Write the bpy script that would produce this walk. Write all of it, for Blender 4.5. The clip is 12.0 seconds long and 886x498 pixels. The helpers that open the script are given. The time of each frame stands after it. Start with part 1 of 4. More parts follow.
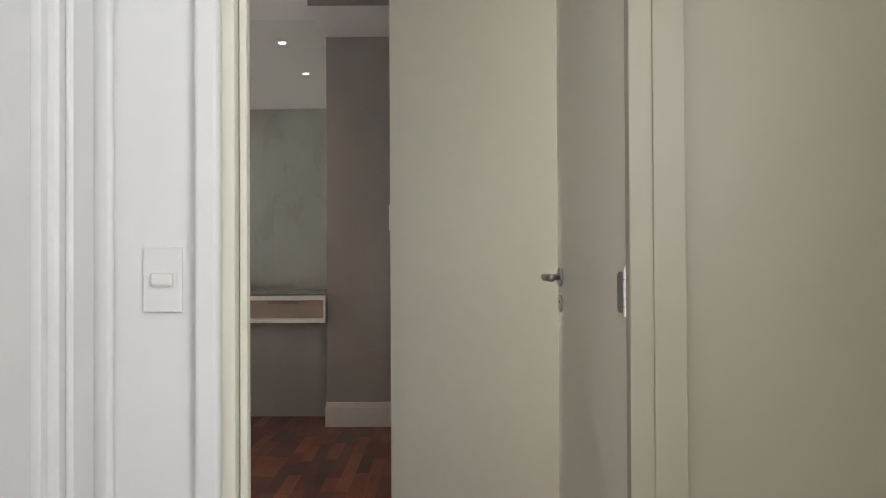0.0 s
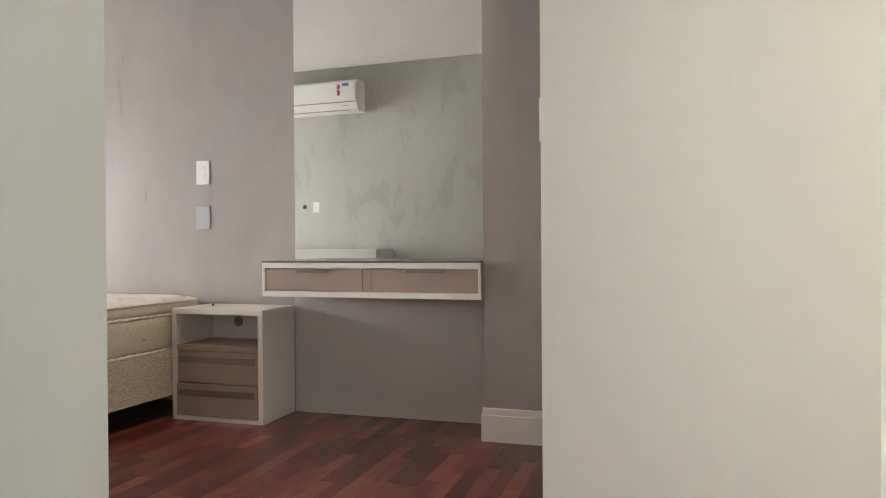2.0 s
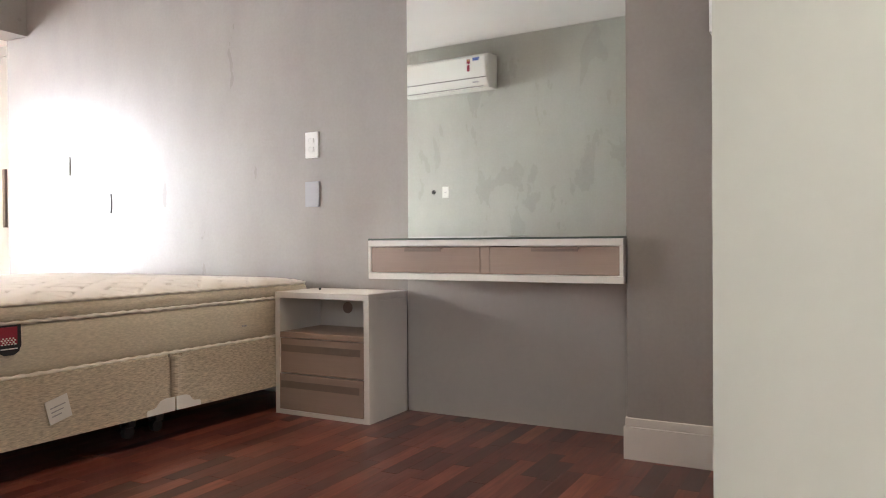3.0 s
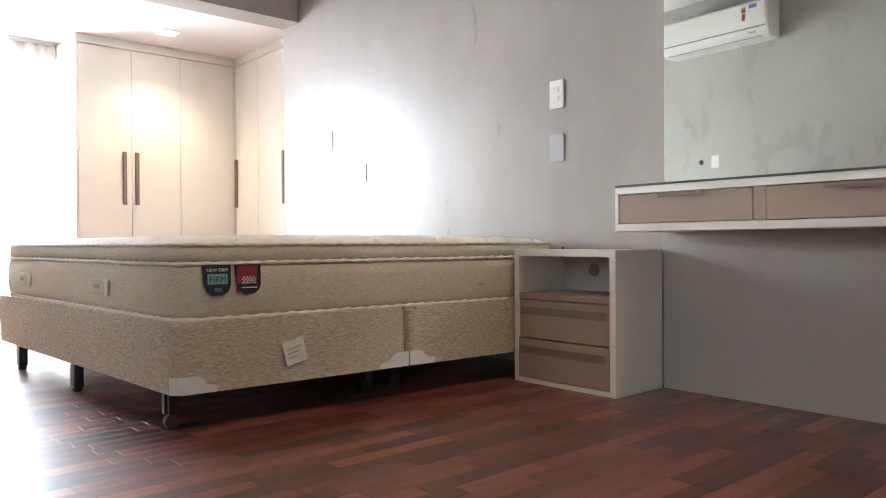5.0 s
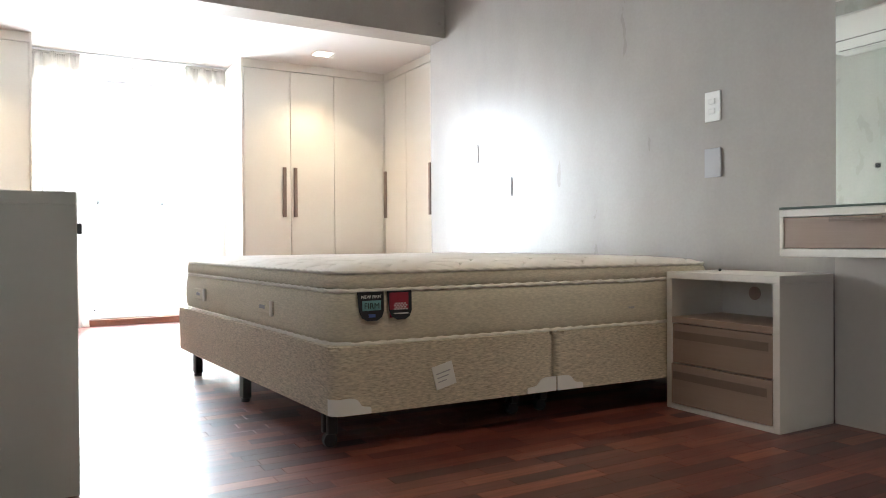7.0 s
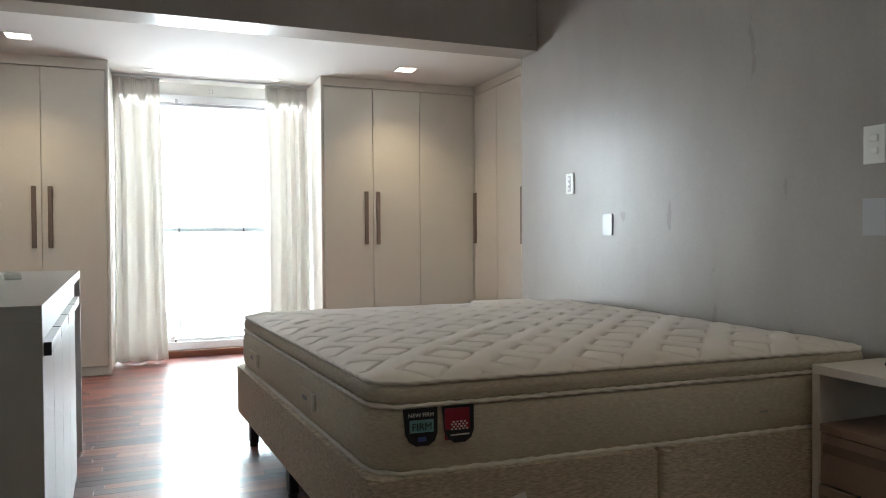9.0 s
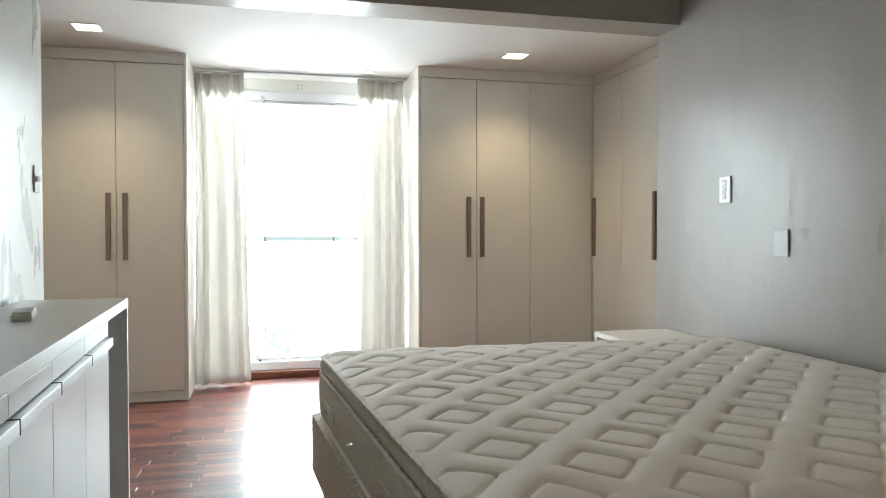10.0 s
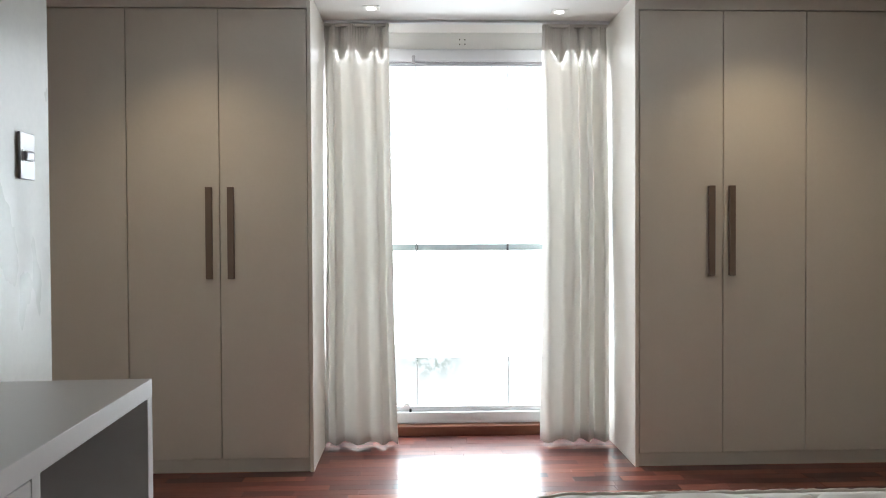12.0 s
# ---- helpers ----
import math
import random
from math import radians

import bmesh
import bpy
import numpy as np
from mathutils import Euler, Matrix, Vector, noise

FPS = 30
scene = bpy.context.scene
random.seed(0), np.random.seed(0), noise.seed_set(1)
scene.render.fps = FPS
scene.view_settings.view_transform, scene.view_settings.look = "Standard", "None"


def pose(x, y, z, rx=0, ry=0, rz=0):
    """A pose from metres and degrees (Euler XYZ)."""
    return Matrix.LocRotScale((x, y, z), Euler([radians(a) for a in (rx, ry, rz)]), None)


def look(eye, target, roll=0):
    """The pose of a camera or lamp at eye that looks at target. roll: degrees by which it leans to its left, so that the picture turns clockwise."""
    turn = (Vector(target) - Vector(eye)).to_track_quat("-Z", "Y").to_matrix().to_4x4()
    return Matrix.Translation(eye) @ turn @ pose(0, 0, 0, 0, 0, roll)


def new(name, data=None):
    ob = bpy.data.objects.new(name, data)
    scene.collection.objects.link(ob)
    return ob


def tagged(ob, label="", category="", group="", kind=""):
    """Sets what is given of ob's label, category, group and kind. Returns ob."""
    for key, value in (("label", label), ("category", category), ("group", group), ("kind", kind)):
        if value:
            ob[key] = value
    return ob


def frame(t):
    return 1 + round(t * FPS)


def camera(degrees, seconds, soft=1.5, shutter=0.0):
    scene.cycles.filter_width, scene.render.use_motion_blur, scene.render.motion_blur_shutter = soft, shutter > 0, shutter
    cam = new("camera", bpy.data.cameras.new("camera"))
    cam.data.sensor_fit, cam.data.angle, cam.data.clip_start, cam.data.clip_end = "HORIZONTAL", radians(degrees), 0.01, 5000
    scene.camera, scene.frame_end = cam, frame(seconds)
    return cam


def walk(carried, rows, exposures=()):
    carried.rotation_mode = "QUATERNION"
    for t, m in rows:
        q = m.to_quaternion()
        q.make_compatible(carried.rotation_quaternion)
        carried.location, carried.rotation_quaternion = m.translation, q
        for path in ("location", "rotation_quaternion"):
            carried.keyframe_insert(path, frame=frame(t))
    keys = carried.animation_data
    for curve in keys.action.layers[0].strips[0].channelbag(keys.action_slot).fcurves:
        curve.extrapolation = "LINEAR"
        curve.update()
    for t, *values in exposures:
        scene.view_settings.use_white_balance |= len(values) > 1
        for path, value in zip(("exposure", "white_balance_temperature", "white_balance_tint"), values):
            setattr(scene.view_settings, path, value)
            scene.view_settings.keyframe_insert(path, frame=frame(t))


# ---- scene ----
cam = camera(62.5, 12.0, soft=1.0)
PATH = [
    (0, (0.017, 0.028, 1.117), (0.007, 2.028, 1.138), -0.3),
    (0.5, (0.053, 0.343, 1.069), (-0.034, 2.341, 1.088), -0.0),
    (1, (0.066, 0.688, 1.029), (-0.131, 2.678, 1.043), -0.2),
    (1.5, (0.083, 1.052, 0.969), (-0.264, 3.021, 0.979), -0.1),
    (2, (0.095, 1.408, 0.961), (-0.501, 3.317, 0.946), -0.4),
    (2.5, (0.036, 1.735, 0.925), (-0.765, 3.567, 0.91), -0.3),
    (3, (-0.039, 1.986, 0.855), (-0.994, 3.743, 0.837), -0.4),
    (3.2, (-0.047, 2.091, 0.823), (-1.089, 3.798, 0.801), -0.5),
    (5, (-0.177, 2.322, 0.644), (-1.688, 3.632, 0.628), -0.3),
    (5.5, (-0.183, 2.337, 0.636), (-1.78, 3.542, 0.618), -0.3),
    (6, (-0.204, 2.332, 0.64), (-1.858, 3.457, 0.624), -0.2),
    (6.5, (-0.179, 2.314, 0.669), (-1.881, 3.364, 0.653), -0.2),
    (7, (-0.185, 2.305, 0.752), (-1.921, 3.298, 0.733), -0.4),
    (8.8, (-0.563, 2.57, 1.068), (-2.41, 3.337, 1.028), -0.0),
    (9, (-0.656, 2.693, 1.068), (-2.516, 3.426, 1.033), -0.4),
    (9.5, (-1.047, 2.833, 1.127), (-2.95, 3.447, 1.089), -0.3),
    (10, (-1.458, 2.9, 1.171), (-3.401, 3.373, 1.133), -0.1),
    (10.5, (-1.873, 2.964, 1.203), (-3.845, 3.299, 1.163), -0.1),
    (11, (-2.316, 2.952, 1.198), (-4.304, 3.169, 1.16), -0.2),
    (11.5, (-2.72, 2.927, 1.197), (-4.716, 3.048, 1.162), -0.2),
    (12, (-3.158, 2.916, 1.214), (-5.157, 2.98, 1.178), -0.3),
]
EXPOSURES = [
    (0.0, 0.56, 6620, 16), (0.5, 0.62, 6720, 19), (1.0, 0.90, 6750, 19), (1.5, 1.15, 6600, 18), (2.5, 1.48, 6500, 19), (3.2, 1.52, 6400, 18), (5.0, 1.45, 6120, 15),
    (6.5, 1.24, 6100, 12), (7.2, 1.02, 6120, 11), (8.8, -0.25, 6180, 10), (9.5, -0.28, 6200, 7), (10.0, -0.12, 6180, 6), (10.5, -0.26, 6120, 5),
    (11.0, -0.57, 6150, 7), (11.5, -0.76, 6180, 8), (12.0, -0.94, 6280, 12)]
walk(cam, [(t, look(eye, target, roll)) for t, eye, target, roll in PATH], EXPOSURES)

# ---- light ----
world = bpy.data.worlds.new("sky")
scene.world = world
world.use_nodes = True
wn = world.node_tree.nodes
sky = wn.new("ShaderNodeTexSky")
sky.sky_type, sky.sun_disc = "NISHITA", False
sky.sun_elevation, sky.sun_rotation = radians(52), radians(150)
world.node_tree.links.new(sky.outputs[0], wn["Background"].inputs[0])
wn["Background"].inputs[1].default_value = 0.15


def area(name, m, w, h, watts, colour):
    data = bpy.data.lights.new(name, "AREA")
    data.shape, data.size, data.size_y, data.energy, data.color = "RECTANGLE", w, h, watts, colour
    ob = new(name, data)
    ob.matrix_world = m
    return ob


def spot(name, p, watts, colour, degrees=110, size=0.04):
    data = bpy.data.lights.new(name, "SPOT")
    data.energy, data.color, data.spot_size, data.spot_blend, data.shadow_soft_size = watts, colour, radians(degrees), 0.8, size
    ob = new(name, data)
    ob.location = p
    return ob


sun_data = bpy.data.lights.new("sun", "SUN")
sun_data.energy, sun_data.angle, sun_data.color = 3.0, radians(0.5), (1.0, 0.95, 0.88)
sun = new("sun", sun_data)
sun.matrix_world = look((0, 0, 20), (-8, 14, -2))
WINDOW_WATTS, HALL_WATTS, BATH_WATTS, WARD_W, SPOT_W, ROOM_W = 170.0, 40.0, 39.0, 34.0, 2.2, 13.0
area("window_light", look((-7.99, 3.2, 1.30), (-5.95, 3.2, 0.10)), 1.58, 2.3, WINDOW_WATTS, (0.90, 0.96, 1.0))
# fill lamps with no visible source: hall lamp added, passage lamp assumed
area("hall_fill_light", look((0.985, -0.5, 1.5), (-1, -0.5, 1.4)), 1.1, 1.4, HALL_WATTS, (0.86, 0.94, 1.0))
area("assumed_bath_light", look((2.575, 2.2, 1.5), (0.3, 2.9, 1.3)), 1.2, 1.5, BATH_WATTS, (0.97, 1.0, 0.95))
LAMP = (1.0, 0.76, 0.47)

# ---- materials ----


def mat(name, colour, rough=0.5, metal=0.0, grain=0.0, scale=20.0, bump=0.0, spec=0.5, stretch=(1, 1, 1), rough_var=0.0, dist=0.002, broad=0.5):
    """Principled material with two scales of noise in colour, roughness and relief."""
    m = bpy.data.materials.new(name)
    m.use_nodes = True
    nt = m.node_tree
    b = nt.nodes["Principled BSDF"]
    b.inputs["Base Color"].default_value = (*colour, 1)
    b.inputs["Roughness"].default_value = rough
    b.inputs["Metallic"].default_value = metal
    b.inputs["Specular IOR Level"].default_value = spec
    if grain or bump or rough_var:
        tc = nt.nodes.new("ShaderNodeTexCoord")
        mp = nt.nodes.new("ShaderNodeMapping")
        mp.inputs["Scale"].default_value = stretch
        nt.links.new(tc.outputs["Object"], mp.inputs[0])
        n1 = nt.nodes.new("ShaderNodeTexNoise")
        n1.inputs["Scale"].default_value, n1.inputs["Detail"].default_value = scale, 8
        n2 = nt.nodes.new("ShaderNodeTexNoise")
        n2.inputs["Scale"].default_value, n2.inputs["Detail"].default_value = scale / 9, 4
        for n in (n1, n2):
            nt.links.new(mp.outputs[0], n.inputs["Vector"])
        mix = nt.nodes.new("ShaderNodeMath")
        mix.operation = "MULTIPLY_ADD"
        mix.inputs[1].default_value = 1 - broad
        half = nt.nodes.new("ShaderNodeMath")
        half.operation = "MULTIPLY"
        half.inputs[1].default_value = broad
        nt.links.new(n2.outputs[0], half.inputs[0])
        nt.links.new(n1.outputs[0], mix.inputs[0])
        nt.links.new(half.outputs[0], mix.inputs[2])
        ramp = nt.nodes.new("ShaderNodeValToRGB")
        ramp.color_ramp.elements[0].position, ramp.color_ramp.elements[1].position = 0.3, 0.7
        ramp.color_ramp.elements[0].color = (*[c * (1 - grain) for c in colour], 1)
        ramp.color_ramp.elements[1].color = (*[min(1, c * (1 + grain)) for c in colour], 1)
        nt.links.new(mix.outputs[0], ramp.inputs[0])
        nt.links.new(ramp.outputs[0], b.inputs["Base Color"])
        if rough_var:
            mr = nt.nodes.new("ShaderNodeMapRange")
            mr.inputs[1].default_value, mr.inputs[2].default_value = 0.3, 0.7
            mr.inputs[3].default_value, mr.inputs[4].default_value = rough - rough_var, rough + rough_var
            nt.links.new(mix.outputs[0], mr.inputs[0])
            nt.links.new(mr.outputs[0], b.inputs["Roughness"])
        if bump:
            bp = nt.nodes.new("ShaderNodeBump")
            bp.inputs["Strength"].default_value, bp.inputs["Distance"].default_value = bump, dist
            nt.links.new(mix.outputs[0], bp.inputs["Height"])
            nt.links.new(bp.outputs[0], b.inputs["Normal"])
    return m


def glow(name, colour, strength):
    m = bpy.data.materials.new(name)
    m.use_nodes = True
    b = m.node_tree.nodes["Principled BSDF"]
    b.inputs["Base Color"].default_value = (*colour, 1)
    b.inputs["Emission Color"].default_value = (*colour, 1)
    b.inputs["Emission Strength"].default_value = strength
    return m


def cement(name, colour, rough_lo, rough_hi):
    """Trowelled cement: clouds of tone, crisp vertical trowel patches that differ in gloss, and shallow waves."""
    m = bpy.data.materials.new(name)
    m.use_nodes = True
    nt = m.node_tree
    pb = nt.nodes["Principled BSDF"]
    geo = nt.nodes.new("ShaderNodeNewGeometry")

    def smear(scale, stretch, detail, distortion, rough=0.5):
        mp = nt.nodes.new("ShaderNodeMapping")
        mp.inputs["Scale"].default_value = stretch
        nt.links.new(geo.outputs["Position"], mp.inputs[0])
        n = nt.nodes.new("ShaderNodeTexNoise")
        n.inputs["Scale"].default_value, n.inputs["Detail"].default_value = scale, detail
        n.inputs["Distortion"].default_value, n.inputs["Roughness"].default_value = distortion, rough
        nt.links.new(mp.outputs[0], n.inputs["Vector"])
        return n.outputs[0]

    def spread(x, lo, hi, a=0.25, b=0.75):
        r = nt.nodes.new("ShaderNodeMapRange")
        r.inputs[1].default_value, r.inputs[2].default_value, r.inputs[3].default_value, r.inputs[4].default_value = a, b, lo, hi
        nt.links.new(x, r.inputs[0])
        return r.outputs[0]

    def join(x, y, operation="MULTIPLY"):
        f = nt.nodes.new("ShaderNodeMath")
        f.operation = operation
        nt.links.new(x, f.inputs[0])
        nt.links.new(y, f.inputs[1])
        return f.outputs[0]

    cloud, trowel = smear(0.9, (1, 1, 0.7), 3, 0.4), smear(3.8, (1, 1, 0.5), 4, 0.5, 0.5)
    patch, fine = smear(13.0, (1, 1, 0.4), 3, 0.3, 0.5), smear(60, (1, 1, 1), 3, 0)
    tone = join(join(spread(cloud, 0.91, 1.09), spread(trowel, 0.95, 1.05)), join(spread(patch, 0.985, 1.015), spread(fine, 0.97, 1.03)))
    vm = nt.nodes.new("ShaderNodeVectorMath")
    vm.operation = "SCALE"
    vm.inputs[0].default_value = colour
    nt.links.new(tone, vm.inputs["Scale"])
    nt.links.new(vm.outputs[0], pb.inputs["Base Color"])
    mid = (rough_hi - rough_lo) * 0.5
    nt.links.new(join(spread(trowel, rough_lo, rough_hi - mid * 0.4), spread(patch, 0.0, mid * 0.4), "ADD"), pb.inputs["Roughness"])
    pb.inputs["Specular IOR Level"].default_value = 0.38
    bp = nt.nodes.new("ShaderNodeBump")
    bp.inputs["Strength"].default_value, bp.inputs["Distance"].default_value = 0.36, 0.008
    nt.links.new(join(smear(5.5, (1, 1, 0.5), 3, 0.9), spread(patch, 0.0, 0.10), "ADD"), bp.inputs["Height"])
    nt.links.new(bp.outputs[0], pb.inputs["Normal"])
    return m


CEMENT = cement("burnt_cement", (0.352, 0.322, 0.292), 0.25, 0.39)
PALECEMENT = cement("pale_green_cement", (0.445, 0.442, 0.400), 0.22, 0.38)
PLASTER = mat("pale_plaster", (0.66, 0.665, 0.60), 0.4, grain=0.09, scale=9, bump=0.25, stretch=(1, 1, 0.3), rough_var=0.1)
# cream darkened in its colour, standing for the shade right of the door
CREAM_SHADED = mat("shaded_cream_paint", (0.41, 0.378, 0.283), 0.45, grain=0.02, scale=14, bump=0.05)
CREAM = mat("cream_paint", (0.66, 0.645, 0.56), 0.45, grain=0.02, scale=14, bump=0.05)
WHITE = mat("white_paint", (0.80, 0.79, 0.76), 0.5, grain=0.015, scale=14, bump=0.04)
CEIL = mat("ceiling_paint", (0.80, 0.78, 0.75), 0.85, grain=0.012, scale=5, bump=0.05, spec=0.15)
TRIM = mat("trim_lacquer", (0.78, 0.74, 0.68), 0.35, grain=0.015, scale=30)
LAM = mat("wardrobe_laminate", (0.725, 0.70, 0.635), 0.42, grain=0.02, scale=60, bump=0.03)
LAMW = mat("white_laminate", (0.78, 0.745, 0.68), 0.35, grain=0.015, scale=60, bump=0.02)
DESKLAM = mat("pale_grey_laminate", (0.60, 0.59, 0.575), 0.36, grain=0.015, scale=60, bump=0.02)
LAMG = mat("grey_laminate", (0.36, 0.36, 0.37), 0.4, grain=0.02, scale=60)
TAUPE = mat("taupe_laminate", (0.35, 0.258, 0.205), 0.45, grain=0.06, scale=50, stretch=(0.15, 1, 4), bump=0.03)
PULL = mat("taupe_pull", (0.23, 0.175, 0.145), 0.4, metal=0.2, grain=0.04, scale=60)
STEEL = mat("satin_steel", (0.45, 0.44, 0.43), 0.32, metal=1.0, grain=0.05, scale=80)
CHROME = mat("chrome", (0.75, 0.74, 0.72), 0.15, metal=1.0)
ALU = mat("white_aluminium", (0.75, 0.76, 0.78), 0.35, grain=0.01, scale=60)
ALUPULL = mat("aluminium_pull", (0.42, 0.43, 0.44), 0.35, metal=0.6, grain=0.03, scale=60, stretch=(0.1, 1, 1))
PLASTIC = mat("white_plastic", (0.80, 0.79, 0.75), 0.3)
GREYPLASTIC = mat("grey_plastic", (0.45, 0.45, 0.47), 0.18)
BLACK = mat("black_plastic", (0.02, 0.02, 0.022), 0.35)
DARK = mat("dark_gap", (0.02, 0.018, 0.015), 0.8)
FABRIC = mat("cream_ticking", (0.61, 0.55, 0.435), 0.85, grain=0.15, scale=170, bump=0.4, stretch=(0.30, 0.30, 1.1), broad=0.08)
QUILT = mat("quilted_knit", (0.83, 0.79, 0.735), 0.85, grain=0.02, scale=220, bump=0.15)
BASEFAB = mat("chenille_weave", (0.54, 0.465, 0.36), 0.9, grain=0.34, scale=110, bump=0.5, stretch=(0.42, 0.42, 1.9), broad=0.06)
PIPING = mat("piping_cord", (0.78, 0.74, 0.67), 0.8, grain=0.06, scale=200)
CURTAIN = mat("linen_curtain", (0.76, 0.735, 0.69), 0.9, grain=0.03, scale=150, bump=0.1)
FELT = mat("white_felt", (0.80, 0.79, 0.76), 0.85, grain=0.02, scale=90)
FLOORBASE = mat("floor_joint", (0.035, 0.018, 0.012), 0.6, grain=0.2, scale=30)
REDWOOD = mat("sill_wood", (0.16, 0.06, 0.035), 0.3, grain=0.25, scale=30, stretch=(1, 0.1, 1))
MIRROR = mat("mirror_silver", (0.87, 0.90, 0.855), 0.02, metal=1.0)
LED = glow("led_diffuser", (1.0, 0.92, 0.80), 12.0)
BULB = glow("spot_bulb", (1.0, 0.93, 0.84), 3.0)
GLASS = mat("glass", (0.9, 0.96, 0.94), 0.02)
GLASS.node_tree.nodes["Principled BSDF"].inputs["Transmission Weight"].default_value = 1.0
GLASS.node_tree.nodes["Principled BSDF"].inputs["IOR"].default_value = 1.1

# the curtain lets some daylight through
nt = CURTAIN.node_tree
tr = nt.nodes.new("ShaderNodeBsdfTranslucent")
tr.inputs[0].default_value = (0.80, 0.775, 0.735, 1)
mx = nt.nodes.new("ShaderNodeMixShader")
mx.inputs[0].default_value = 0.22
nt.links.new(nt.nodes["Principled BSDF"].outputs[0], mx.inputs[1])
nt.links.new(tr.outputs[0], mx.inputs[2])
open_weave = nt.nodes.new("ShaderNodeBsdfTransparent")
sheer = nt.nodes.new("ShaderNodeMixShader")
sheer.inputs[0].default_value = 0.04
nt.links.new(mx.outputs[0], sheer.inputs[1])
nt.links.new(open_weave.outputs[0], sheer.inputs[2])
nt.links.new(sheer.outputs[0], nt.nodes["Material Output"].inputs[0])
DOORPAINT = mat("door_lacquer", (0.79, 0.765, 0.64), 0.35, grain=0.015, scale=20, bump=0.03)

# hardwood strip: each strip takes its own tone, with grain along its length
PLANK = bpy.data.materials.new("hardwood_strip")
PLANK.use_nodes = True
nt = PLANK.node_tree
b = nt.nodes["Principled BSDF"]
oi, gi = nt.nodes.new("ShaderNodeObjectInfo"), nt.nodes.new("ShaderNodeNewGeometry")
add = nt.nodes.new("ShaderNodeMath")
add.operation = "ADD"
frac = nt.nodes.new("ShaderNodeMath")
frac.operation = "FRACT"
nt.links.new(oi.outputs["Random"], add.inputs[0])
nt.links.new(gi.outputs["Random Per Island"], add.inputs[1])
nt.links.new(add.outputs[0], frac.inputs[0])
ramp = nt.nodes.new("ShaderNodeValToRGB")
els = ramp.color_ramp.elements
els[0].position, els[0].color = 0.0, (0.050, 0.0112, 0.0094, 1)
els[1].position, els[1].color = 1.0, (0.262, 0.078, 0.047, 1)
for p, c in ((0.3, (0.102, 0.0212, 0.0160, 1)), (0.6, (0.152, 0.0360, 0.0240, 1)), (0.85, (0.202, 0.0545, 0.0340, 1))):
    e = els.new(p)
    e.color = c
nt.links.new(frac.outputs[0], ramp.inputs[0])
mp = nt.nodes.new("ShaderNodeMapping")
mp.inputs["Scale"].default_value = (70, 5, 70)
nt.links.new(gi.outputs["Position"], mp.inputs[0])
ns = nt.nodes.new("ShaderNodeTexNoise")
ns.inputs["Scale"].default_value, ns.inputs["Detail"].default_value = 1.0, 8
nt.links.new(mp.outputs[0], ns.inputs["Vector"])
mr = nt.nodes.new("ShaderNodeMapRange")
mr.inputs[1].default_value, mr.inputs[2].default_value, mr.inputs[3].default_value, mr.inputs[4].default_value = 0.3, 0.7, 0.75, 1.25
nt.links.new(ns.outputs[0], mr.inputs[0])
mul = nt.nodes.new("ShaderNodeMix")
mul.data_type, mul.blend_type = "RGBA", "MULTIPLY"
mul.inputs[0].default_value = 1.0
nt.links.new(ramp.outputs[0], mul.inputs[6])
nt.links.new(mr.outputs[0], mul.inputs[7])
nt.links.new(mul.outputs[2], b.inputs["Base Color"])
big = nt.nodes.new("ShaderNodeTexNoise")
big.inputs["Scale"].default_value, big.inputs["Detail"].default_value = 2.2, 5
nt.links.new(gi.outputs["Position"], big.inputs["Vector"])
rr = nt.nodes.new("ShaderNodeMapRange")
rr.inputs[1].default_value, rr.inputs[2].default_value, rr.inputs[3].default_value, rr.inputs[4].default_value = 0.3, 0.7, 0.12, 0.22
nt.links.new(big.outputs[0], rr.inputs[0])
nt.links.new(rr.outputs[0], b.inputs["Coat Roughness"])
dull = nt.nodes.new("ShaderNodeMapRange")
dull.inputs[1].default_value, dull.inputs[2].default_value, dull.inputs[3].default_value, dull.inputs[4].default_value = 0.3, 0.7, 0.40, 0.52
nt.links.new(big.outputs[0], dull.inputs[0])
nt.links.new(dull.outputs[0], b.inputs["Roughness"])
b.inputs["Specular IOR Level"].default_value = 0.5
b.inputs["Coat Weight"].default_value = 0.6
bu = nt.nodes.new("ShaderNodeBump")
bu.inputs["Strength"].default_value, bu.inputs["Distance"].default_value = 0.06, 0.001
nt.links.new(ns.outputs[0], bu.inputs["Height"])
nt.links.new(bu.outputs[0], b.inputs["Normal"])

# ---- builders ----


def cuboid(x0, x1, y0, y1, z0, z1, bevel=0.0, seg=1, bm=None):
    bm = bm or bmesh.new()
    g = bmesh.ops.create_cube(bm, size=1.0)
    for v in g["verts"]:
        v.co = ((x0 + x1) / 2 + v.co.x * abs(x1 - x0), (y0 + y1) / 2 + v.co.y * abs(y1 - y0), (z0 + z1) / 2 + v.co.z * abs(z1 - z0))
    if bevel:
        es = list({e for v in g["verts"] for e in v.link_edges})
        bmesh.ops.bevel(bm, geom=es, offset=bevel, segments=seg, affect="EDGES", profile=0.5)
    return bm


def tube(p, q, r, n=12, bm=None, r2=None):
    bm = bm or bmesh.new()
    p, q = Vector(p), Vector(q)
    d = q - p
    m = Matrix.Translation((p + q) / 2) @ d.to_track_quat("Z", "Y").to_matrix().to_4x4()
    bmesh.ops.create_cone(bm, cap_ends=True, segments=n, radius1=r, radius2=r if r2 is None else r2, depth=d.length, matrix=m)
    return bm


def place(ob):
    m = Matrix()
    while ob:
        m, ob = ob.matrix_basis @ m, ob.parent
    return m


